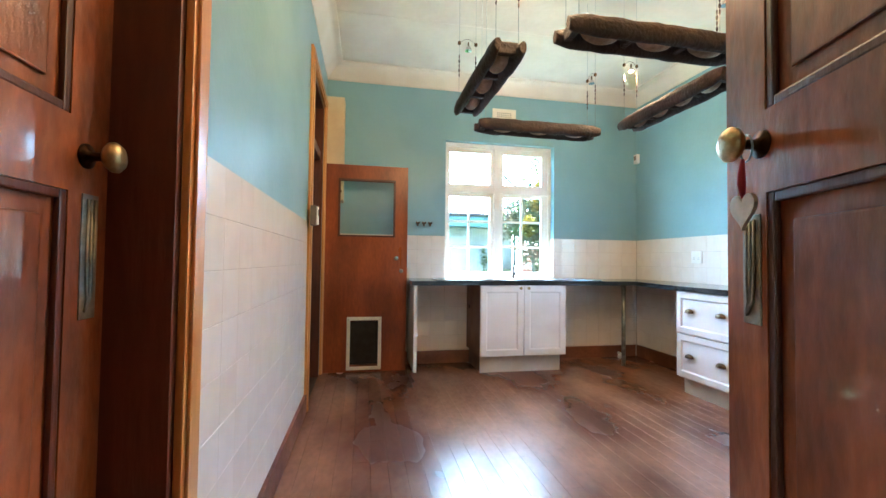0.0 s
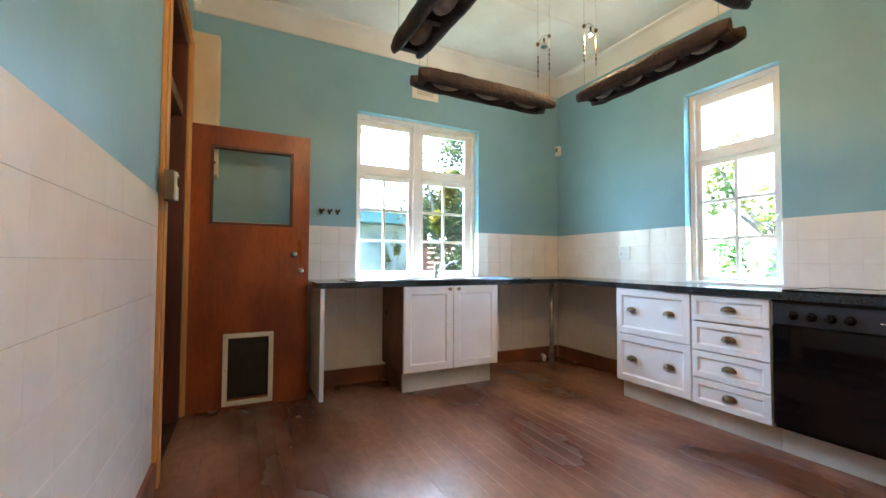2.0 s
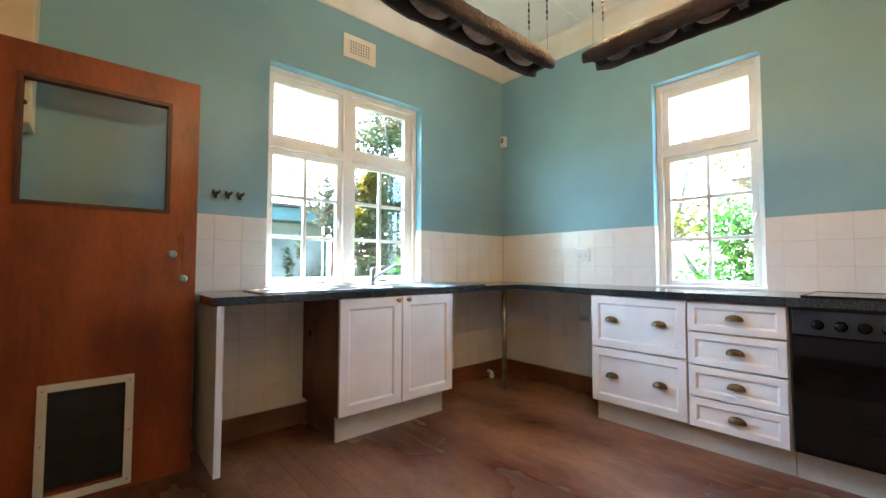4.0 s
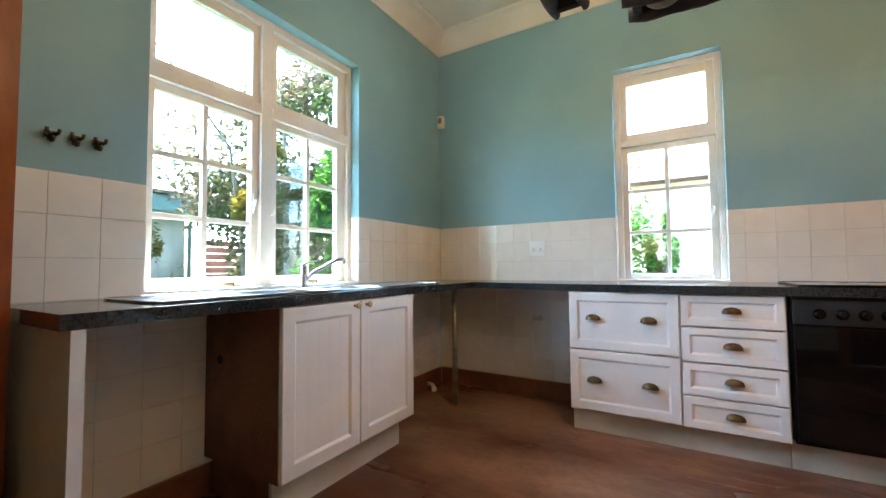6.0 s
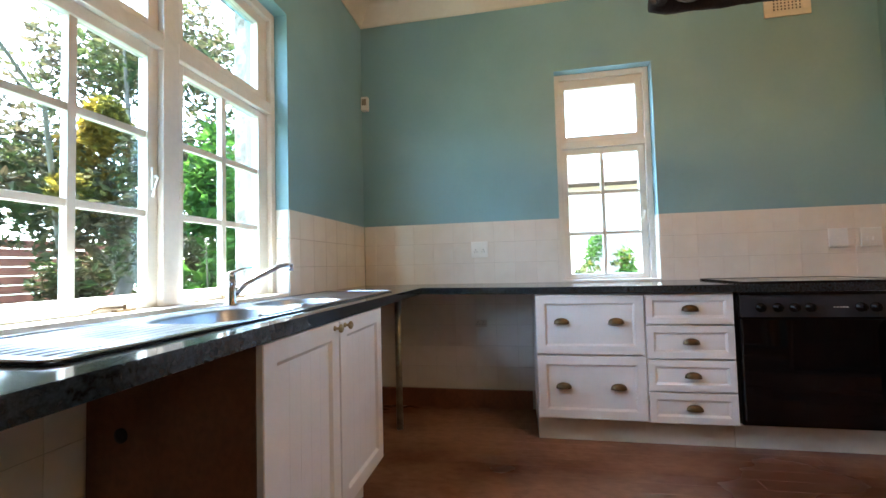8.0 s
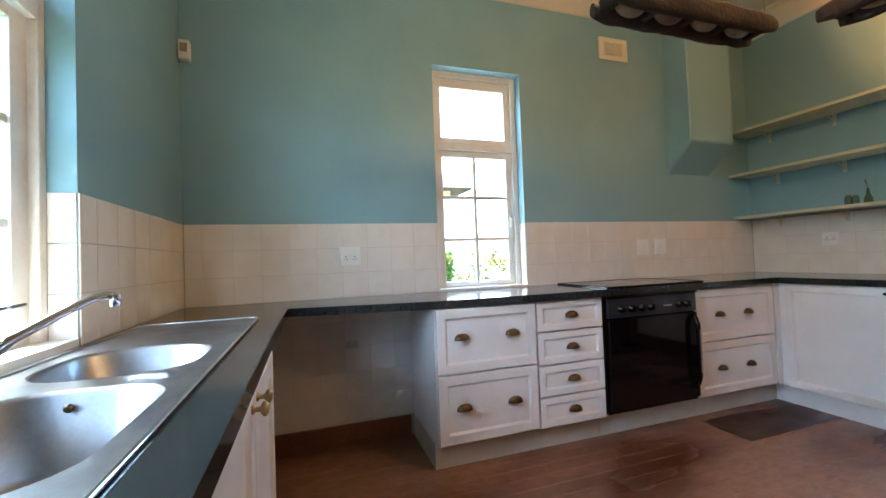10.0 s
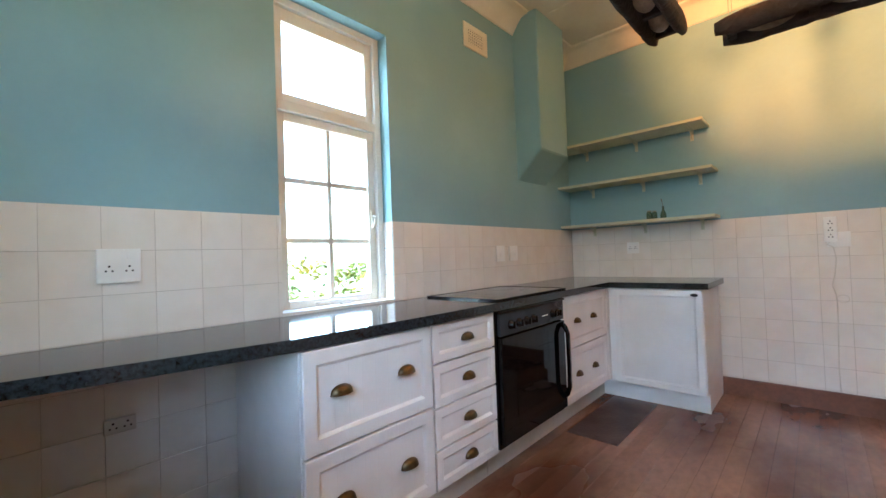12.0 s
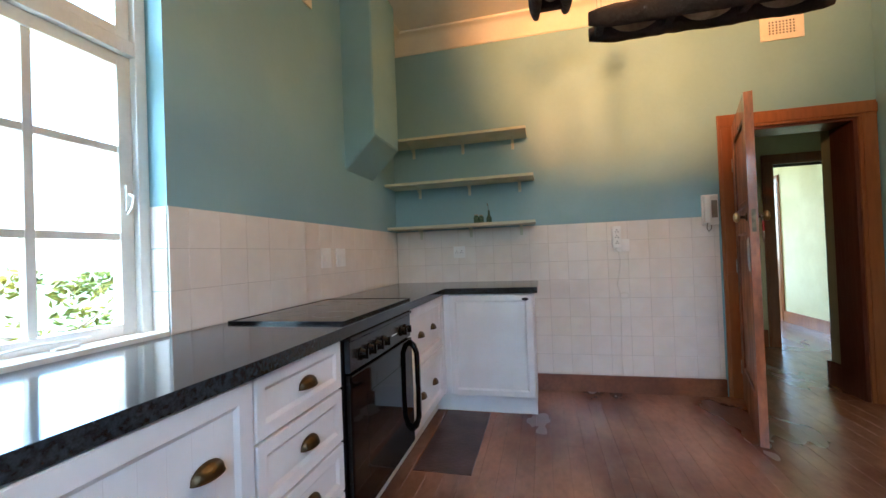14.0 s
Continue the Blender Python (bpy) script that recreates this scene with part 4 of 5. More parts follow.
# ---- shelves ----
for z, xa, y1, lab in ((2.125, 2.80, 1.815, "top painted timber wall shelf that ends at the duct"), (1.760, 2.755, 1.79, "middle painted timber wall shelf with slim brackets"), (1.393, 2.755, 1.76, "lowest painted timber wall shelf with small jars on it")):
    sh = thing("wall_shelf", (xa, YS, z), lab, "shelf", "kitchen wall shelves")
    d = y1 - YS
    zt = 0.022
    bx("board", (0, 0.009, 0, XE - xa - 0.009, d, zt), "shelf", sh, bev=0.002)
    for x in (0.12, 0.55, 1.0):
        bm = bmesh.new()
        box(bm, x - 0.012, 0.009, -0.085, x + 0.012, 0.014, -0.001)
        box(bm, x - 0.012, 0.0145, -0.006, x + 0.012, d * 0.75, -0.001)
        tube(bm, [(x, 0.014, -0.07), (x, 0.04, -0.04), (x, d * 0.45, -0.006)], 0.004, 6)
        part("bracket", bm, "shelf", sh)
for x, r, h, lab in ((3.235, 0.022, 0.075, "small green glass jar with a metal lid"), (3.195, 0.021, 0.07, "small green glass jar with a metal lid")):
    j = thing("jar", (x, 1.66, 1.4155), lab, "jar", "jars on the lowest shelf")
    bm = bmesh.new()
    lathe(bm, [(r * 0.9, 0.0), (r, 0.004), (r, h * 0.72), (r * 0.72, h * 0.82), (r * 0.72, h * 0.9)], seg=20)
    part("glass_body", bm, "jar", j)
    bm = bmesh.new()
    lathe(bm, [(r * 0.8, h * 0.901), (r * 0.8, h), (r * 0.7, h + 0.002)], seg=20)
    part("lid", bm, "metal", j)
j = thing("bottle", (3.13, 1.65, 1.4155), "small glass bottle with a dry stem in it", "bottle")
bm = bmesh.new()
lathe(bm, [(0.02, 0.0), (0.023, 0.005), (0.022, 0.04), (0.009, 0.07), (0.008, 0.10), (0.010, 0.104)], seg=20)
part("glass_body", bm, "jar", j)
bm = bmesh.new()
tube(bm, [(0, 0, 0.03), (0.002, 0, 0.11), (0.006, 0.003, 0.15)], 0.0018, 6)
tube(bm, [(0.004, 0.002, 0.135), (0.012, 0.0, 0.165)], [0.002, 0.005], 6)
part("stem", bm, "bark", j)

# ---- fittings on the walls ----
def vent(at, rz, label="cream louvred wall air vent"):
    v = thing("air_vent", at, label, "air vent", "wall air vents", rz)
    bm = bmesh.new()
    w, h = 0.275, 0.180
    for q in ((-w / 2, -h / 2, w / 2, -0.052), (-w / 2, 0.052, w / 2, h / 2), (-w / 2, -0.052, -0.088, 0.052), (0.088, -0.052, w / 2, 0.052)):
        box(bm, q[0], -0.012, q[1], q[2], -0.001, q[3], bev=0.002)
    part("frame", bm, "cornice", v)
    bm = bmesh.new()
    for k in range(9):
        x = -0.088 + 0.022 * k
        box(bm, x - 0.005, -0.009, -0.052, x + 0.005, -0.003, 0.052)
    for k in range(6):
        z = -0.052 + 0.0208 * k
        box(bm, -0.088, -0.010, z - 0.005, 0.088, -0.0095, z + 0.005)
    part("grille", bm, "cornice", v)
    # dark sheet paints the shade behind the grille
    bx("backing", (-0.088, -0.0025, -0.052, 0.088, -0.0012, 0.052), "dark", v)


vent((2.32, YN, 2.742), 0)
vent((XE, 2.99, 2.757), -90)
vent((0.935, YS, 2.745), 180)


def plate(name, at, rz, w, h, label, holes=(), switches=(), material="plastic", group="sockets and switches"):
    p = thing(name, at, label, "socket" if holes else "switch", group, rz)
    bx("face_plate", (-w / 2, -0.019, -h / 2, w / 2, -0.0075, h / 2), material, p, bev=0.003)
    # dark discs on the face paint the shade of the pin holes
    for hx, hz in holes:
        for dx, dz, s in ((0, 0.010, 0.0038), (-0.009, -0.006, 0.0033), (0.009, -0.006, 0.0033)):
            bm = bmesh.new()
            lathe(bm, [(s, -0.0193), (s, -0.0191)], (hx + dx, 0, hz + dz), "y", 8)
            part("pin_hole", bm, "dark", p)
    for sx, sz in switches:
        bx("rocker", (sx - 0.009, -0.023, sz - 0.012, sx + 0.009, -0.0195, sz + 0.012), "plastic", p, bev=0.002)
    return p


plate("wall_socket", (XE, 5.092, 1.175), -90, 0.122, 0.118, "white double socket on the tiles beside the window", ((-0.028, -0.012), (0.028, -0.012)), ((0.03, 0.036),))
plate("wall_socket", (XE, 5.098, 0.629), -90, 0.09, 0.05, "small cream socket low on the tiles under the worktop", ((-0.02, 0), (0.02, 0)), material="plinth")
plate("wall_switch", (XE, 2.790, 1.175), -90, 0.105, 0.120, "white single switch plate above the hob", (), ((0, -0.01),))
plate("wall_switch", (XE, 2.610, 1.175), -90, 0.115, 0.118, "white cooker switch plate with a wide rocker", (), ((0.012, -0.012), (-0.02, -0.012)))
plate("wall_socket", (3.417, YS, 1.184), 180, 0.10, 0.10, "white socket on the tiles under the lowest shelf", ((-0.022, 0), (0.022, 0)))
plate("wall_socket", (2.095, YS, 1.187), 180, 0.115, 0.10, "white wall socket with an adaptor plugged in", ((-0.03, 0),))
ad = thing("plug_adaptor", (2.135, YS + 0.0195, 1.255), "white multi-way plug adaptor with grey cable", "plug adaptor", rz=180)
bx("adaptor_body", (-0.033, -0.045, -0.085, 0.033, 0.0, 0.085), "plastic", ad, bev=0.006)
# pin holes are uncut: their shade is a dark disc
for z in (0.045, 0.0, -0.045):
    for dx, dz in ((0, 0.010), (-0.009, -0.006), (0.009, -0.006)):
        bm = bmesh.new()
        lathe(bm, [(0.0042, -0.0453), (0.0042, -0.0451)], (dx, 0, z + dz), "y", 8)
        part("pin_hole", bm, "dark", ad)
bm = bmesh.new()
pts = [(0.0, -0.03, -0.08), (-0.02, -0.04, -0.10), (0.01, -0.03, -0.12), (0.022, -0.012, -0.20), (0.012, 0.006, -0.30), (-0.005, 0.006, -0.38), (0.012, 0.004, -0.44)]
for k in range(10):
    a = 2 * math.pi * k / 9
    pts.append((0.045 + 0.032 * math.cos(math.pi + a), 0.004 - 0.0008 * k, -0.47 + 0.026 * math.sin(math.pi + a)))
pts += [(0.016, 0.004, -0.52), (0.012, 0.006, -0.75), (0.006, 0.006, -0.95), (0.010, 0.004, -1.105)]
tube(bm, pts, 0.0026, 8)
part("cable", bm, "plinth", ad, "loose grey cable with one loop")
it = thing("intercom", (1.462, YS, 1.43), "white wall intercom with a handset", "intercom", rz=180)
bx("base", (-0.055, -0.028, -0.115, 0.055, -0.001, 0.115), "plastic", it, bev=0.005)
bm = bmesh.new()
box(bm, -0.05, -0.062, -0.10, -0.006, -0.03, 0.105, bev=0.008)
part("handset", bm, "plastic", it)
bx("keypad", (0.008, -0.031, -0.06, 0.046, -0.0285, 0.07), "grey", it)
bm = bmesh.new()
tube(bm, [(-0.03, -0.045, -0.10), (-0.035, -0.045, -0.14), (-0.02, -0.035, -0.165), (0.0, -0.03, -0.145), (0.005, -0.02, -0.116)], 0.0035, 8)
part("cord", bm, "grey", it)
se = thing("motion_sensor", (XE - 0.001, 5.965, 2.355), "small cream motion sensor in the room's corner", "sensor", rz=-90)
bx("sensor_body", (-0.028, -0.045, -0.055, 0.028, 0.0, 0.055), "plastic", se, bev=0.008)
bx("lens", (-0.018, -0.0475, -0.015, 0.018, -0.0452, 0.035), "grey", se, bev=0.001)
mb = thing("meter_box", (XW + 0.022, 4.715, 1.43), "grey metal alarm keypad box on the door's architrave", "keypad", rz=90)
bx("box_body", (-0.045, -0.045, -0.075, 0.045, -0.005, 0.065), "box_grey", mb, bev=0.004)
bx("front_cover", (-0.038, -0.057, -0.070, 0.038, -0.0455, 0.060), "plastic", mb, bev=0.006)
bx("dark_window", (-0.02, -0.0585, -0.005, 0.025, -0.0572, 0.040), "dark", mb)
for k, x in enumerate((1.353, 1.420, 1.487)):
    hk = thing("coat_hook", (x, YN, 1.507), "small dark metal coat hook on the painted wall", "hook", "row of coat hooks")
    bm = bmesh.new()
    box(bm, -0.016, -0.006, -0.004, 0.016, -0.001, 0.018, bev=0.002)
    box(bm, -0.008, -0.006, -0.020, 0.008, -0.001, -0.005, bev=0.002)
    for e in (-1, 1):
        tube(bm, [(0, -0.006, 0.006), (0.008 * e, -0.020, 0.002), (0.015 * e, -0.034, 0.006), (0.017 * e, -0.038, 0.020)], [0.008, 0.008, 0.006, 0.006], 8)
    tube(bm, [(0, -0.006, -0.004), (0, -0.020, -0.020), (0, -0.034, -0.024), (0, -0.044, -0.010)], [0.009, 0.008, 0.006, 0.006], 8)
    part("hook_body", bm, "bronze", hk)
eh = thing("screw_eye", (XW, 4.40, 2.93), "small metal screw eye high on the wall", "screw eye")
bm = bmesh.new()
tube(bm, [(0, 0, 0), (0.05, 0, 0)], 0.003, 6)
tube(bm, [(0.062 + 0.012 * math.cos(a), 0.012 * math.sin(a), 0) for a in [k * math.pi / 6 for k in range(13)]], 0.0025, 6, False)
part("eye", bm, "metal", eh)
# shallow cupboard high in the corner behind the open door
cb = thing("wall_cupboard", (XW + 0.001, 5.812, 1.70), "narrow cream wall cupboard high in the corner", "cupboard")
bx("cupboard_body", (0, 0.02, 0, 0.186, 0.186, 1.045), "cup", cb, bev=0.006)
cd = bx("door", (0.003, 0.0, 0.004, 0.183, 0.019, 1.04), "cup", cb, bev=0.004)
bm = bmesh.new()
lathe(bm, [(0.006, 0.0), (0.005, -0.012), (0.011, -0.018), (0.011, -0.024), (0.004, -0.028)], (0.165, 0, 0.09), "y", 12)
part("knob", bm, "bronze", cd)
# waste pipe stub on the floor under the worktop
wp = thing("waste_pipe", (3.72, 5.90, -0.02), "white plastic waste pipe stub at the skirting", "pipe")
bm = bmesh.new()
tube(bm, [(0.02, 0.07, 0.08), (0.01, 0.02, 0.075), (-0.02, -0.01, 0.062)], 0.017, 12)
part("pipe", bm, "plastic", wp)
bm = bmesh.new()
tube(bm, [(-0.018, -0.008, 0.064), (-0.034, -0.024, 0.056)], 0.022, 12)
part("collar", bm, "plastic", wp)

# ---- hanging timber lights ----
def rail(bm, L, x, z, r, seed):
    """A hewn log of length L along y, rough and tapered."""
    rnd = random.Random(seed)
    n = 26
    rings = []
    for i in range(n + 1):
        s = i / n
        end = min(1.0, 0.62 + 0.38 * math.sin(math.pi * min(s, 1 - s) / 0.12 / 2) if min(s, 1 - s) < 0.12 else 1.0)
        ring = []
        for k in range(12):
            a = 2 * math.pi * k / 12
            w = 1 + 0.13 * noise.noise(Vector((math.cos(a) * 1.3 + seed, math.sin(a) * 1.3, s * 9))) + 0.05 * rnd.uniform(-1, 1)
            ring.append(bm.verts.new((x + math.cos(a) * r * 0.72 * w * end, s * L, z + math.sin(a) * r * 1.25 * w * end)))
        rings.append(ring)
    for a, b in zip(rings, rings[1:]):
        for k in range(12):
            f = bm.faces.new((a[k], a[(k + 1) % 12], b[(k + 1) % 12], b[k]))
            f.smooth = True
    bm.faces.new(rings[0][::-1])
    bm.faces.new(rings[-1])


def hanging_beam(at, rz, L, W, cups, seed, lit, label):
    """A trough of two rough rails that hold scooped bowls, hung by two wires at each end; lit says which ends' bulbs burn (0, 1)."""
    t = thing("hanging_beam", at, label, "hanging light", "hanging timber lights", rz)
    bm = bmesh.new()
    rail(bm, L, -W / 2 + 0.02, 0.055, 0.036, seed)
    rail(bm, L * 0.985, W / 2 - 0.02, 0.05, 0.036, seed + 3)
    part("rail", bm, "beam", t, "rough dark hewn rail")
    bm = bmesh.new()
    rnd = random.Random(seed)
    for k in range(cups + 1):
        y = 0.05 + (L - 0.1) * k / cups
        box(bm, -W / 2 + 0.03, y - 0.016, 0.03, W / 2 - 0.03, y + 0.016, 0.085, bev=0.006)
    box(bm, -W / 2 + 0.03, 0.04, 0.07, W / 2 - 0.03, L - 0.04, 0.088)
    part("web", bm, "beam", t)
    for k in range(cups):
        y0 = 0.05 + (L - 0.1) * (k + 0.5) / cups
        bm = bmesh.new()
        ry, rx = (L - 0.1) / cups * 0.36, W / 2 - 0.034
        n, m = 14, 6
        for s in (1.0,):
            g = [[bm.verts.new((rx * s * math.cos(2 * math.pi * i / n) * math.cos(math.pi / 2 * j / m), y0 + ry * s * math.sin(2 * math.pi * i / n) * math.cos(math.pi / 2 * j / m),
                                0.066 - 0.052 * s * math.sin(math.pi / 2 * j / m) * (1 + 0.1 * noise.noise(Vector((i, j, seed + k)))))) for i in range(n)] for j in range(m)]
            for a, b in zip(g, g[1:]):
                for i in range(n):
                    f = bm.faces.new((a[i], a[(i + 1) % n], b[(i + 1) % n], b[i]))
                    f.smooth = True
            bm.faces.new(g[-1])
        part("scooped_bowl", bm, "bowl", t, "pale scooped wooden bowl")
    top = 3.128 - at[2]
    for e, y in enumerate((0.05, L - 0.05)):
        for x in (-W / 2 + 0.025, W / 2 - 0.025):
            bm = bmesh.new()
            tube(bm, [(x, y, 0.09), (x, y, top)], 0.0012, 5)
            wire = part("wire", bm, "metal", t)
            bm = bmesh.new()
            for q in range(5):
                z = 0.26 + 0.03 * q
                lathe(bm, [(0.002, z), (0.0055 if q % 2 else 0.004, z + 0.008), (0.0055 if q % 2 else 0.004, z + 0.02), (0.002, z + 0.028)], (x, y, 0), "z", 8)
            part("turnbuckle", bm, "dark_bronze", wire)
            bm = bmesh.new()
            lathe(bm, [(0.004, 0.470), (0.011, 0.477), (0.011, 0.490), (0.004, 0.497)], (x, y, 0), "z", 10)
            part("clamp", bm, "bronze", wire)
        bm = bmesh.new()
        arc = [(-W / 2 + 0.025 + (W - 0.05) * q / 8, y, 0.483 + 0.03 * math.sin(math.pi * q / 8)) for q in range(9)]
        tube(bm, arc, 0.0014, 5)
        lathe(bm, [(0.006, 0.470), (0.006, 0.495)], (0.005, y, 0), "z", 10)
        part("lamp_arm", bm, "bronze", t)
        on = e in lit
        bm = bmesh.new()
        lathe(bm, [(0.004, 0.470), (0.013, 0.463), (0.022, 0.440), (0.023, 0.437)], (0.005, y, 0), "z", 16)
        part("reflector", bm, "chrome", t)
        bm = bmesh.new()
        lathe(bm, [(0.003, 0.462), (0.008, 0.455), (0.009, 0.443), (0.004, 0.433)], (0.005, y, 0), "z", 12)
        part("bulb", bm, "lit" if on else "bulbglass", t, "glowing halogen bulb" if on else "unlit halogen bulb")
        if on:
            c = t.matrix_world @ Vector((0.005, y, 0.417))
            bulb_light(c.x, c.y, c.z, lit[e])
    return t


hanging_beam((1.435, 3.39, 2.035), 0, 0.85, 0.16, 3, 11, {0: 0.40}, "dark hewn timber trough light near the outer door wall")
hanging_beam((1.575, 4.46, 2.035), -90, 0.95, 0.16, 3, 23, {}, "dark hewn timber trough light hung before the sink window")
hanging_beam((2.64, 3.405, 2.035), 0, 0.87, 0.15, 4, 37, {1: 0.45}, "dark hewn timber trough light near the narrow window")
hanging_beam((1.60, 3.235, 2.035), -90, 0.89, 0.16, 3, 51, {0: 0.30}, "dark hewn timber trough light nearest the passage door")
spot = new("halogen_spot", bpy.data.lights.new("halogen_spot", "SPOT"))
spot.data.energy, spot.data.color, spot.data.spot_size, spot.data.spot_blend, spot.data.shadow_soft_size = 19.0, (1.0, 0.36, 0.10), radians(66), 0.9, 0.05
spot.matrix_world = look((2.645, 4.225, 2.43), (1.95, 1.52, 3.1))

# hatch board in the floor before the corner cabinet
ht = bx("floor_hatch", (3.115, 2.10, 0.0145, 3.43, 2.93, 0.018), "hatch", None, "dark worn board let into the floor by the oven", kind="structure")

# ---- passage and far room ----
bx("passage_wall", (0.26, 1.12, 0.0, 0.50, YS - 0.25, ZC), "green_wall", None, "sage painted passage wall end", kind="structure")
bx("passage_wall", (-1.6, 1.12, 0.0, 0.26, 1.17, ZC), "green_wall", None, "sage painted passage wall", kind="structure")
bx("passage_wall", (2.2, -0.2, 0.0, 2.3, YS - 0.25, ZC), "green_wall", None, "sage painted passage wall", kind="structure")
bm = bmesh.new()
holed(bm, "y", -0.42, -0.20, -1.7, 2.3, 0.0, ZC, [(-0.62, 0.21, 0.0, 2.02)])
part("passage_wall", bm, "yellow_wall", None, "pale yellow passage wall", "structure")
architrave("architrave_5", "y", -0.20, 1, -0.62, 0.21, 2.02, 0.11, "pine")
lining("door_lining", "y", -0.42, -0.20, -0.65, 0.24, 2.05, 0.03, "pine")
bx("baseboard", (0.33, -0.20, 0.0, 2.2, -0.178, 0.20), "pine", None, "varnished timber skirting board", bev=0.004, kind="structure")
bx("baseboard", (0.50, 1.14, 0.0, 0.522, 1.27, 0.20), "dark_wood", None, "dark varnished skirting board", bev=0.004, kind="structure")
bx("baseboard", (0.26, 1.098, 0.0, 0.522, 1.12, 0.20), "dark_wood", None, "dark varnished skirting board", bev=0.004, kind="structure")
bm = bmesh.new()
holed(bm, "x", -0.90, -0.66, -4.2, -0.42, 0.0, ZC, [(-2.75, -1.97, 0.0, 2.02)])
part("far_room_wall", bm, "yellow_wall", None, "cream wall of the far room", "structure")
architrave("architrave_6", "x", -0.66, 1, -2.75, -1.97, 2.02, 0.12, "pine")
bx("baseboard", (-0.66, -1.85, 0.0, -0.638, -0.42, 0.17), "pine", None, "varnished timber skirting board", bev=0.004, kind="structure")
gd = thing("door_4", (-0.80, -1.99, 0), "glazed timber door with small panes in the far room", "door", rz=-90, kind="structure")
bm = bmesh.new()
for q in ((0.0, 0.0, 0.09, 2.0), (0.65, 0.0, 0.74, 2.0), (0.09, 0.0, 0.65, 0.35), (0.09, 1.91, 0.65, 2.0)):
    box(bm, q[0], -0.02, q[1], q[2], 0.02, q[3])
for k in range(1, 7):
    box(bm, 0.09, -0.012, 0.35 + 1.56 * k / 7 - 0.009, 0.65, 0.012, 0.35 + 1.56 * k / 7 + 0.009)
for k in range(1, 3):
    box(bm, 0.09 + 0.56 * k / 3 - 0.008, -0.011, 0.35, 0.09 + 0.56 * k / 3 + 0.008, 0.011, 1.91)
part("door_frame", bm, "pine", gd)
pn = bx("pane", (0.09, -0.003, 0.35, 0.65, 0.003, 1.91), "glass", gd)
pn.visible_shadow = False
bx("far_room_wall", (3.0, -4.2, 0.0, 3.1, -0.42, ZC), "yellow_wall", None, "cream wall of the far room", kind="structure")
bm = bmesh.new()
holed(bm, "y", -4.4, -4.2, -0.9, 3.1, 0.0, ZC, [(0.4, 2.4, 0.8, 2.4)])
part("far_room_wall", bm, "yellow_wall", None, "unseen far room wall, opened for the added lamp", "structure")
bx("ceiling", (-1.7, -4.4, ZC, 3.1, YS - 0.25, ZC + 0.06), "ceiling", None, "cream passage ceiling", kind="structure")
bx("passage_wall", (-1.75, -0.42, 0.0, -1.6, 1.17, ZC), "green_wall", None, "sage painted passage wall", kind="structure")
# added area lamp in the unseen opening, stands in for far room daylight
fl = new("far_room_fill", bpy.data.lights.new("far_room_fill", "AREA"))
fl.data.shape, fl.data.size, fl.data.size_y, fl.data.energy = "RECTANGLE", 2.0, 1.6, 1.9
fl.data.color = (1.0, 0.96, 0.86)
fl.matrix_world = look((1.4, -4.3, 1.6), (1.4, 0.0, 1.2))

# ---- outside ----
bm = bmesh.new()
g = [[bm.verts.new((x, y, -0.45)) for x in (-400, -30, -8, 12, 30, 400)] for y in (-400, -30, -5, 12, 30, 400)]
for a, b in zip(g, g[1:]):
    for k in range(5):
        bm.faces.new((a[k], a[k + 1], b[k + 1], b[k]))
part("ground", bm, "lawn", None, "green lawn and garden ground", "structure")
shd = thing("shed", (-2.5, 11.0, -0.45), "whitewashed garden building with a teal sheet roof", "shed")
bx("wall", (0, 0, 0, 6.8, 2.6, 2.35), "plaster", shd, "whitewashed patchy wall")
bx("roof", (-0.2, -0.35, 2.36, 7.05, 2.9, 2.60), "teal", shd, "teal roof fascia", bev=0.01)
bx("roof_sheet", (-0.25, -0.4, 2.61, 7.1, 2.95, 2.66), "roof", shd)
pg = thing("pergola", (4.42, 10.75, -0.45), "red-brown slatted timber garden screen", "garden screen")
for k in range(3):
    bx("post", (0.9 * k, 0, 0, 0.9 * k + 0.09, 0.09, 2.5), "brick", pg)
for k in range(17):
    bx("slat", (0.0, -0.025, 0.1 + 0.11 * k, 1.9, -0.002, 0.198 + 0.11 * k), "brick", pg)
for k in range(4):
    bx("rafter", (-0.2, -0.1 + 0.25 * k, 2.5, 2.1, -0.04 + 0.25 * k, 2.6), "brick", pg)
bm = bmesh.new()
tube(bm, [(6.84, -0.06, 0.0), (6.84, -0.06, 2.2), (6.84, -0.2, 2.38)], 0.032, 10)
part("downpipe", bm, "teal", shd, "teal painted downpipe")
hs2 = thing("house", (11.0, 1.9, -0.45), "pale house with a faded tiled roof beyond the garden", "house")
bx("wall", (0, 0, 0, 5, 3.2, 3.3), "cup", hs2)
# unseen ground, added pale so sunlight bounces in through the east window
bx("side_path", (XE + 0.7, -6.0, -0.449, 13.0, 12.0, -0.43), "bounce_ground", None, "unseen pale ground that bounces sunlight into the east window", kind="structure")
bm = bmesh.new()
vs = [bm.verts.new(c) for c in ((-0.5, -0.5, 3.3), (5.5, -0.5, 3.3), (5.5, 3.7, 3.3), (-0.5, 3.7, 3.3), (1.9, 1.1, 4.6), (1.9, 2.0, 4.6))]
for f in ((0, 1, 4), (1, 2, 5, 4), (2, 3, 5), (3, 0, 4, 5), (3, 2, 1, 0)):
    bm.faces.new([vs[i] for i in f])
part("roof", bm, "roof", hs2)
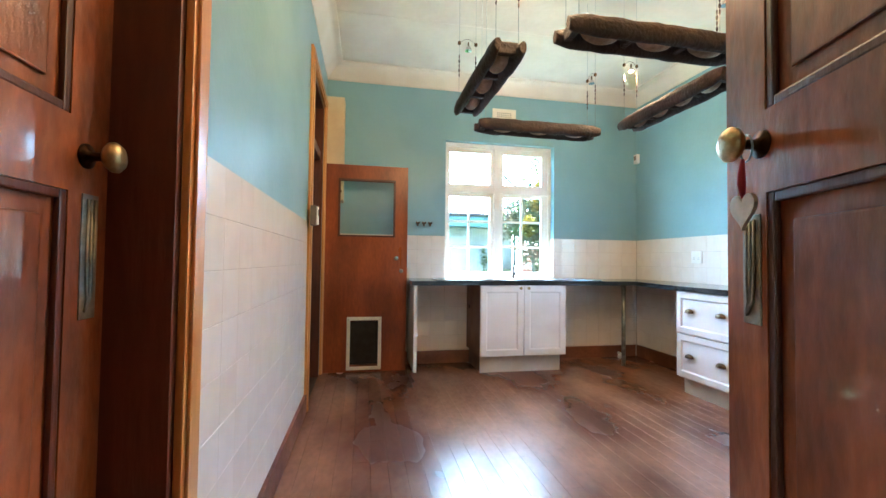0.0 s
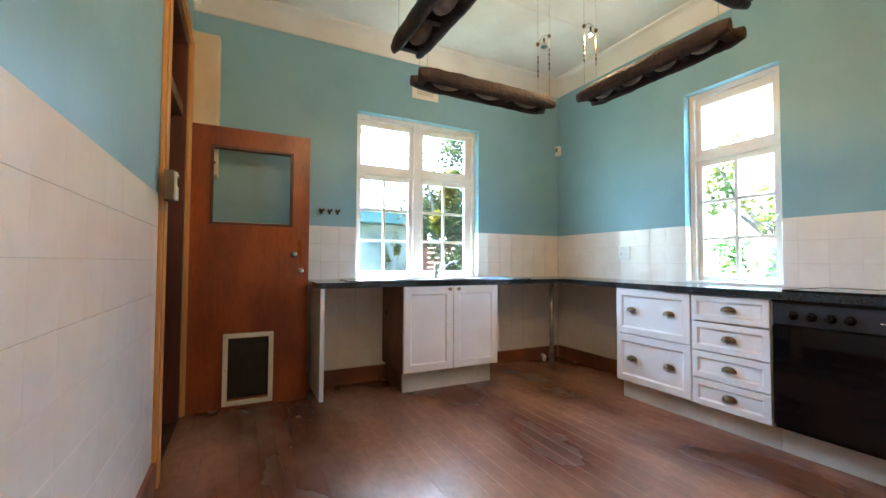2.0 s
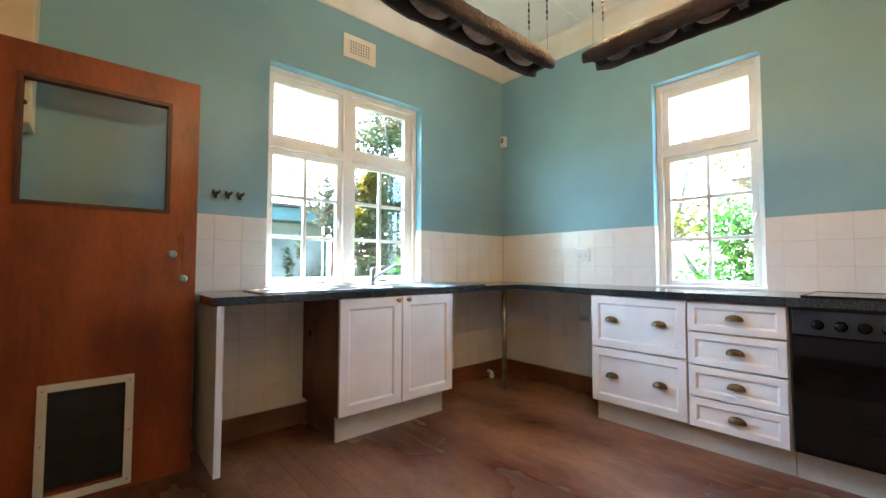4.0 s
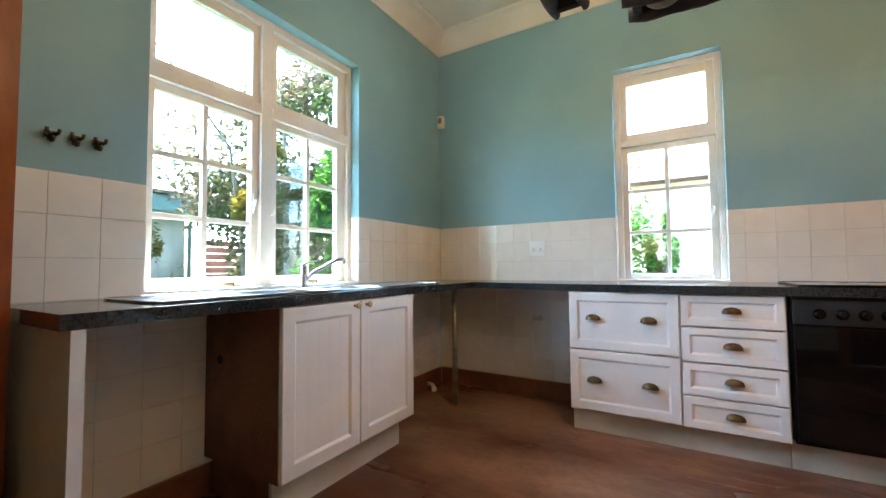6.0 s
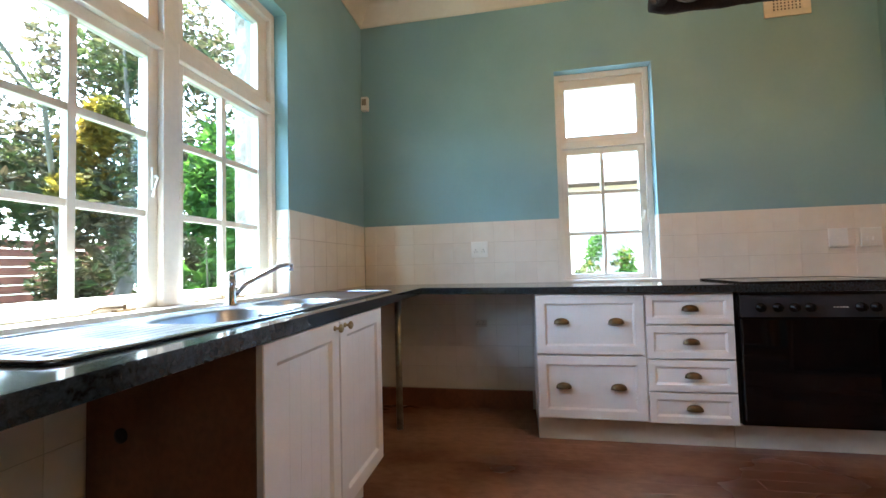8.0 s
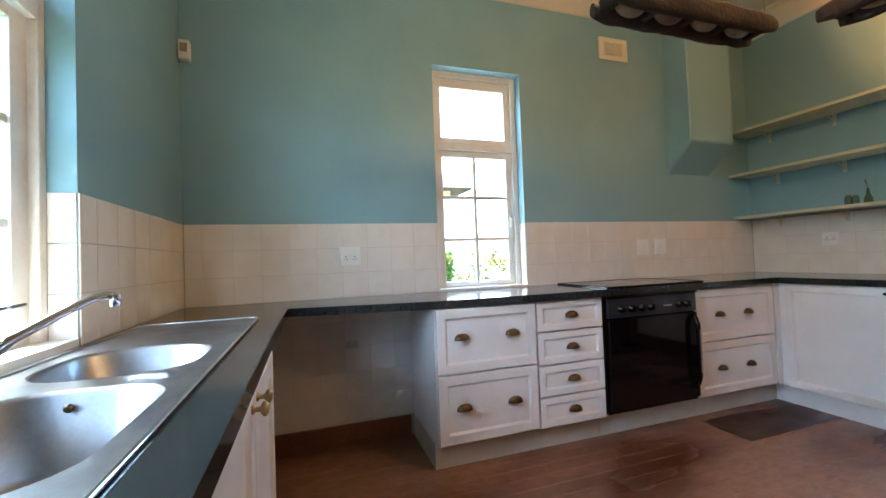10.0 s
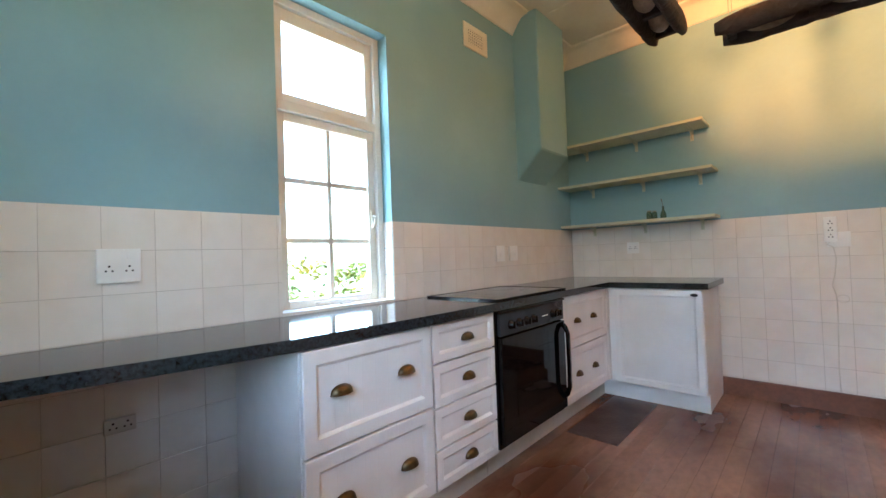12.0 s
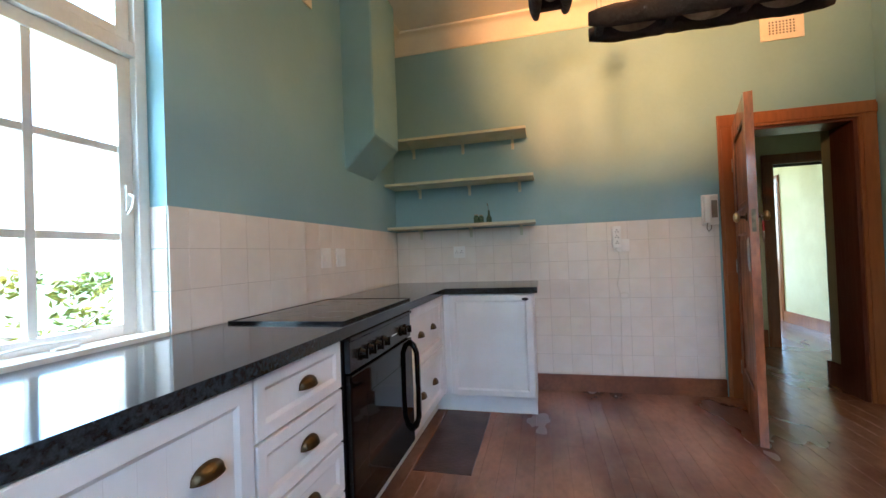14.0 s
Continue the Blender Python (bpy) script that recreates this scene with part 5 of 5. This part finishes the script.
for y in (0.3, 1.9):
    w = bx("window", (-0.03, y, 1.2, -0.005, y + 1.0, 2.3), "trim", hs2)
    bx("pane", (-0.045, y + 0.08, 1.28, -0.031, y + 0.92, 2.22), "grey", w)


def leaves(bm, n, centre, radii, size, seed, clumps=14):
    """Leaves in uneven clumps within an ellipsoid."""
    rnd = random.Random(seed)
    cs = []
    for _ in range(clumps):
        while True:
            p = Vector((rnd.uniform(-1, 1), rnd.uniform(-1, 1), rnd.uniform(-1, 1)))
            if 0.25 < p.length < 1:
                break
        cs.append((p, rnd.uniform(0.22, 0.42)))
    for _ in range(n):
        c, r = rnd.choice(cs)
        d = Vector((rnd.gauss(0, 1), rnd.gauss(0, 1), rnd.gauss(0, 1))).normalized() * r * rnd.random() ** 0.4
        p = Vector(centre) + Vector([(c[i] + d[i]) * radii[i] for i in range(3)])
        ax = Vector((rnd.gauss(0, 1), rnd.gauss(0, 1), rnd.gauss(0, 0.6))).normalized()
        sd = ax.cross(Vector((rnd.gauss(0, 1), rnd.gauss(0, 1), rnd.gauss(0, 1)))).normalized()
        s = size * rnd.uniform(0.6, 1.3)
        nn = ax.cross(sd) * s * 0.12
        q = [bm.verts.new(p - ax * s * 0.5), bm.verts.new(p + sd * s * 0.22 + nn), bm.verts.new(p + ax * s * 0.5), bm.verts.new(p - sd * s * 0.22 + nn)]
        bm.faces.new((q[0], q[1], q[2]))
        bm.faces.new((q[0], q[2], q[3]))


def tree(name, at, label, trunk_h, r0, crown, n, size, seed, material="leaf", limbs=6, second=None, second_at=None, clumps=14):
    t = thing(name, at, label, "tree" if "tree" in name else "shrub")
    rnd = random.Random(seed)
    (cx, cy, cz), (rx, ry, rz) = crown
    bm = bmesh.new()
    tube(bm, [(0, 0, 0), (0.03, 0.02, trunk_h * 0.5), (cx * 0.5, cy * 0.5, trunk_h)], [r0, r0 * 0.8, r0 * 0.6], 10)
    for k in range(limbs):
        a = 2 * math.pi * k / limbs + rnd.uniform(-0.4, 0.4)
        e = (cx + rx * 0.75 * math.cos(a), cy + ry * 0.75 * math.sin(a), cz + rz * rnd.uniform(-0.3, 0.8))
        m = [(cx * 0.5 * 0.5 + e[0] * 0.5) + rnd.uniform(-0.1, 0.1), (cy * 0.25 + e[1] * 0.5), (trunk_h + e[2]) / 2 - 0.1]
        tube(bm, [(cx * 0.5, cy * 0.5, trunk_h - 0.05), m, e], [r0 * 0.5, r0 * 0.3, r0 * 0.08], 7)
    part("trunk", bm, "bark", t)
    bm = bmesh.new()
    leaves(bm, n, (cx, cy, cz), (rx, ry, rz), size, seed, clumps)
    part("crown", bm, material, t)
    if second:
        bm = bmesh.new()
        c2, r2 = second_at or ((cx, cy, cz), (rx, ry, rz * 0.8))
        leaves(bm, int(n * 0.35) if not second_at else int(n * 0.16), c2, r2, size, seed + 1, 9)
        part("blossom", bm, second, t, "leaves in a lighter yellow tone")
    return t


# the gold cluster colours in the sunlit zone of the crown
tree("magnolia_tree", (4.3, 8.9, -0.45), "broad magnolia tree, bronze leaves with sunlight coloured in gold", 1.5, 0.11, ((0.65, 0, 2.85), (1.55, 1.15, 1.55)), 18000, 0.10, 4, "leaf3", 9, "leaf4", ((-0.28, -0.5, 2.5), (0.5, 0.35, 0.6)), 30)
tree("garden_shrub", (3.92, 7.3, -0.45), "leafy green climbing shrub close outside the sink window", 0.8, 0.03, ((0, 0, 1.5), (0.42, 0.4, 1.25)), 2600, 0.14, 8, "leaf", 5)
vp = thing("veranda_post", (3.46, 6.62, -0.45), "peeling white timber post outside the sink window", "post")
bx("post", (0, 0, 1.351, 0.11, 0.11, 3.86), "painted_post", vp, bev=0.008)
bx("base_block", (-0.04, -0.04, 0, 0.15, 0.15, 1.35), "brick", vp, bev=0.01)
bx("conduit_box", (-0.02, -0.05, 1.75, 0.10, -0.001, 2.05), "plaster", vp, bev=0.005)
tree("low_shrub", (2.6, 8.6, -0.45), "low bright green shrub under the window", 0.3, 0.03, ((0, 0, 0.75), (1.3, 0.4, 0.45)), 1300, 0.13, 9, "leaf", 4)
tree("hedge", (5.6, 9.95, -0.45), "dense dark green hedge behind the magnolia", 0.5, 0.03, ((0, 0, 0.85), (1.35, 0.3, 0.95)), 5200, 0.12, 31, "leaf3", 7)
tree("shed_creeper", (3.72, 10.62, -0.45), "pale creeper over the corner of the garden building", 0.7, 0.02, ((0, 0, 1.35), (0.32, 0.1, 0.75)), 520, 0.09, 33, "leaf2", 4)
tree("shed_creeper", (-0.3, 10.7, -0.45), "creeper climbing on the garden building", 0.9, 0.03, ((0, 0, 1.2), (2.2, 0.25, 0.9)), 2200, 0.10, 12, "leaf", 6, "leaf2")
tree("ivy_pillar", (8.2, 5.3, -0.45), "ivy covered pillar in the side garden", 1.2, 0.12, ((0, 0, 1.3), (0.7, 1.2, 1.2)), 2600, 0.12, 15, "leaf", 5, "leaf2")
tree("ivy_pillar", (8.4, 3.3, -0.45), "ivy covered pillar in the side garden", 1.0, 0.12, ((0, 0, 1.0), (0.5, 0.6, 0.9)), 1500, 0.12, 16, "leaf", 5, "leaf2")
tree("ivy_pillar", (8.25, 4.42, -0.45), "ivy covered pillar in the side garden", 1.2, 0.10, ((0, 0, 1.25), (0.35, 0.27, 1.1)), 1600, 0.12, 22, "leaf", 4, "leaf2")
tree("garden_tree", (9.5, 6.4, -0.45), "pale trunked garden tree with light foliage", 2.0, 0.13, ((0.2, 0, 3.1), (1.3, 1.6, 1.2)), 1500, 0.14, 18, "leaf2", 7)
tree("garden_shrub", (9.3, 1.0, -0.45), "light green shrub in the side garden", 0.7, 0.05, ((0, 0, 1.1), (0.8, 1.7, 0.8)), 1300, 0.12, 19, "leaf2", 5)
bt = thing("bare_branch", (0.6, 8.0, -0.45), "bare branching tree against the sky", "tree")
bm = bmesh.new()
rnd = random.Random(5)
tube(bm, [(3.4, 0.9, 0), (3.3, 0.8, 1.6), (2.8, 0.3, 2.8), (2.1, 0.0, 3.3), (1.4, -0.1, 3.9)], [0.035, 0.03, 0.016, 0.011, 0.005], 7)
for k in range(9):
    s = (2.9 - 0.18 * k, 0.35 - 0.05 * k, 2.7 + 0.13 * k)
    e = (s[0] - rnd.uniform(0.1, 0.5), s[1] + rnd.uniform(-0.2, 0.2), s[2] + rnd.uniform(0.2, 0.6) * (1 if k % 2 else -0.3))
    tube(bm, [s, ((s[0] + e[0]) / 2, (s[1] + e[1]) / 2 + 0.05, (s[2] + e[2]) / 2 + 0.05), e], [0.008, 0.005, 0.002], 5)
part("branches", bm, "bark", bt)

# ---- floorboards ----
_cache = {}


def piece(name, w, l, t, material, parent, loc, ch=0.0015):
    """A board or tile w x l x t with eased top edges; its mesh is shared by all of its size."""
    key_ = (name, round(w, 4), round(l, 4), round(t, 4), material)
    if key_ not in _cache:
        c = min(ch, w / 4, l / 4)
        vs = [(0, 0, 0), (w, 0, 0), (w, l, 0), (0, l, 0), (0, 0, t - c), (w, 0, t - c), (w, l, t - c), (0, l, t - c), (c, c, t), (w - c, c, t), (w - c, l - c, t), (c, l - c, t)]
        fs = [(0, 1, 5, 4), (1, 2, 6, 5), (2, 3, 7, 6), (3, 0, 4, 7), (4, 5, 9, 8), (5, 6, 10, 9), (6, 7, 11, 10), (7, 4, 8, 11), (8, 9, 10, 11)]
        me = bpy.data.meshes.new(name)
        me.from_pydata(vs, [], fs)
        me.materials.append(M[material])
        _cache[key_] = me
    ob = new(name, _cache[key_])
    ob.parent = parent
    ob.matrix_basis = loc
    return ob


floor = bx("floor", (-1.7, -4.4, -0.1, XE, YN, 0.0005), "floor2", None, "worn red-brown timber board floor", kind="structure")
rnd = random.Random(3)
PW = 0.0925
x = XW
i = 0
while x < XE - 0.01:
    w = min(PW, XE - x) - 0.0006
    y = YS - 0.02
    while y < YN - 0.01:
        l = min(rnd.choice((1.8, 2.4, 3.0, 3.6)) * (rnd.uniform(0.3, 1) if y < YS else 1), YN - y)
        if YN - y - l < 0.3:
            l = YN - y
        piece("floorboard", w, round(l, 2) - 0.0005, 0.013, "floor", floor, Matrix.Translation((x, y, 0.001)), 0.0007)
        y += round(l, 2)
    x += PW
    i += 1
x = -0.9
while x < 2.2:
    piece("floorboard", PW - 0.0012, 5.9, 0.013, "floor", floor, Matrix.Translation((x, -4.4, 0.001)))
    x += PW

# ---- wall tiles ----
P = 0.153
TT = 1.381


def tile_wall(wall, to_world, u0, u1, z0, anchor, holes, gu=0.0016, gz=0.0016):
    """Tiles of P from z0 up to TT over u0..u1 but for the holes; to_world(u, z) is a piece's pose."""
    k0, k1 = math.floor((u0 - anchor) / P), math.ceil((u1 - anchor) / P)
    for k in range(k0, k1):
        ua, ub = max(u0, anchor + k * P), min(u1, anchor + (k + 1) * P)
        if ub - ua < 0.006:
            continue
        j = 0
        while TT - j * P > z0 + 0.006:
            zb, za = TT - j * P, max(z0, TT - (j + 1) * P)
            j += 1
            cells = [(ua, ub, za, zb)]
            for h in holes:
                nxt = []
                for a, b, c, d in cells:
                    if h[0] >= b or h[1] <= a or h[2] >= d or h[3] <= c:
                        nxt.append((a, b, c, d))
                        continue
                    if a < h[0]:
                        nxt.append((a, h[0], c, d))
                    if b > h[1]:
                        nxt.append((h[1], b, c, d))
                    if c < h[2]:
                        nxt.append((max(a, h[0]), min(b, h[1]), c, h[2]))
                cells = nxt
            for a, b, c, d in cells:
                if b - a > 0.008 and d - c > 0.008:
                    piece("tile", round(b - a - gu, 4), round(d - c - gz, 4), 0.0025, "tile", wall, to_world(a + gu / 2, c + gz / 2), min(0.001, gu))


R = {n: Euler(e).to_matrix().to_4x4() for n, e in (("N", (math.pi / 2, 0, 0)), ("E", (math.pi / 2, 0, -math.pi / 2)), ("S", (math.pi / 2, 0, math.pi)), ("W", (math.pi / 2, 0, math.pi / 2)))}
walls = {o.name: o for o in scene.objects if o.name.startswith("wall_") and o.get("kind") == "structure"}
G = 0.0025


def grout(d):
    bx("grout_bed", d, "grout", None, "grey tile grout", kind="structure")


def strip(axis, c, out, u0, u1, z0, holes):
    bm = bmesh.new()
    a, b = sorted((c + out * 0.0004, c + out * G))
    holed(bm, axis, a, b, u0, u1, z0, TT, holes)
    part("grout_bed", bm, "grout", None, "grey tile grout bed", "structure")


hn = [(NWIN[0], NWIN[1], NWIN[2], NWIN[3])]
he = [(EWIN[0], EWIN[1], EWIN[2], EWIN[3])]
strip("y", YN, -1, XW, XE, 0.0, hn)
strip("x", XE, -1, YS, YN - 0.004, 0.0, he)
strip("y", YS, 1, 1.402, XE - 0.004, 0.0, [])
strip("x", XW, 1, 2.80, 4.718, 0.0, [])
tile_wall(walls["wall_north"], lambda u, z: Matrix.Translation((u, YN - G, z)) @ R["N"], XW + 0.003, XE - 0.008, 0.147, 1.505, hn, 0.0012, 0.0014)
tile_wall(walls["wall_east"], lambda u, z: Matrix.Translation((XE - G, -u, z)) @ R["E"], -YN + 0.008, -YS - 0.008, 0.147, -4.985, [(-b, -a, c, d) for a, b, c, d in he], 0.0008, 0.0014)
tile_wall(walls["wall_south"], lambda u, z: Matrix.Translation((-u, YS + G, z)) @ R["S"], -XE + 0.008, -1.402, 0.147, -2.66, [])
tile_wall(walls["wall_west"], lambda u, z: Matrix.Translation((XW + G, u, z)) @ R["W"], 2.80, 4.718, 0.147, 3.136, [], 0.0006, 0.0008)
# tiles on the windows' reveals
for wall, mk in (("wall_north", lambda z: [(Matrix.Translation((NWIN[0] + 0.0005, YN + 0.001, z)) @ R["W"]), (Matrix.Translation((NWIN[1] - 0.0005, YN + 0.074, z)) @ R["E"])]),
                 ("wall_east", lambda z: [(Matrix.Translation((XE + 0.001, EWIN[1] - 0.0005, z)) @ R["N"]), (Matrix.Translation((XE + 0.074, EWIN[0] + 0.0005, z)) @ R["S"])])):
    for j in range(3):
        z0 = TT - (j + 1) * P + 0.0011
        for m in mk(z0):
            piece("tile", 0.072, P - 0.0022, 0.004, "tile", walls[wall], m)
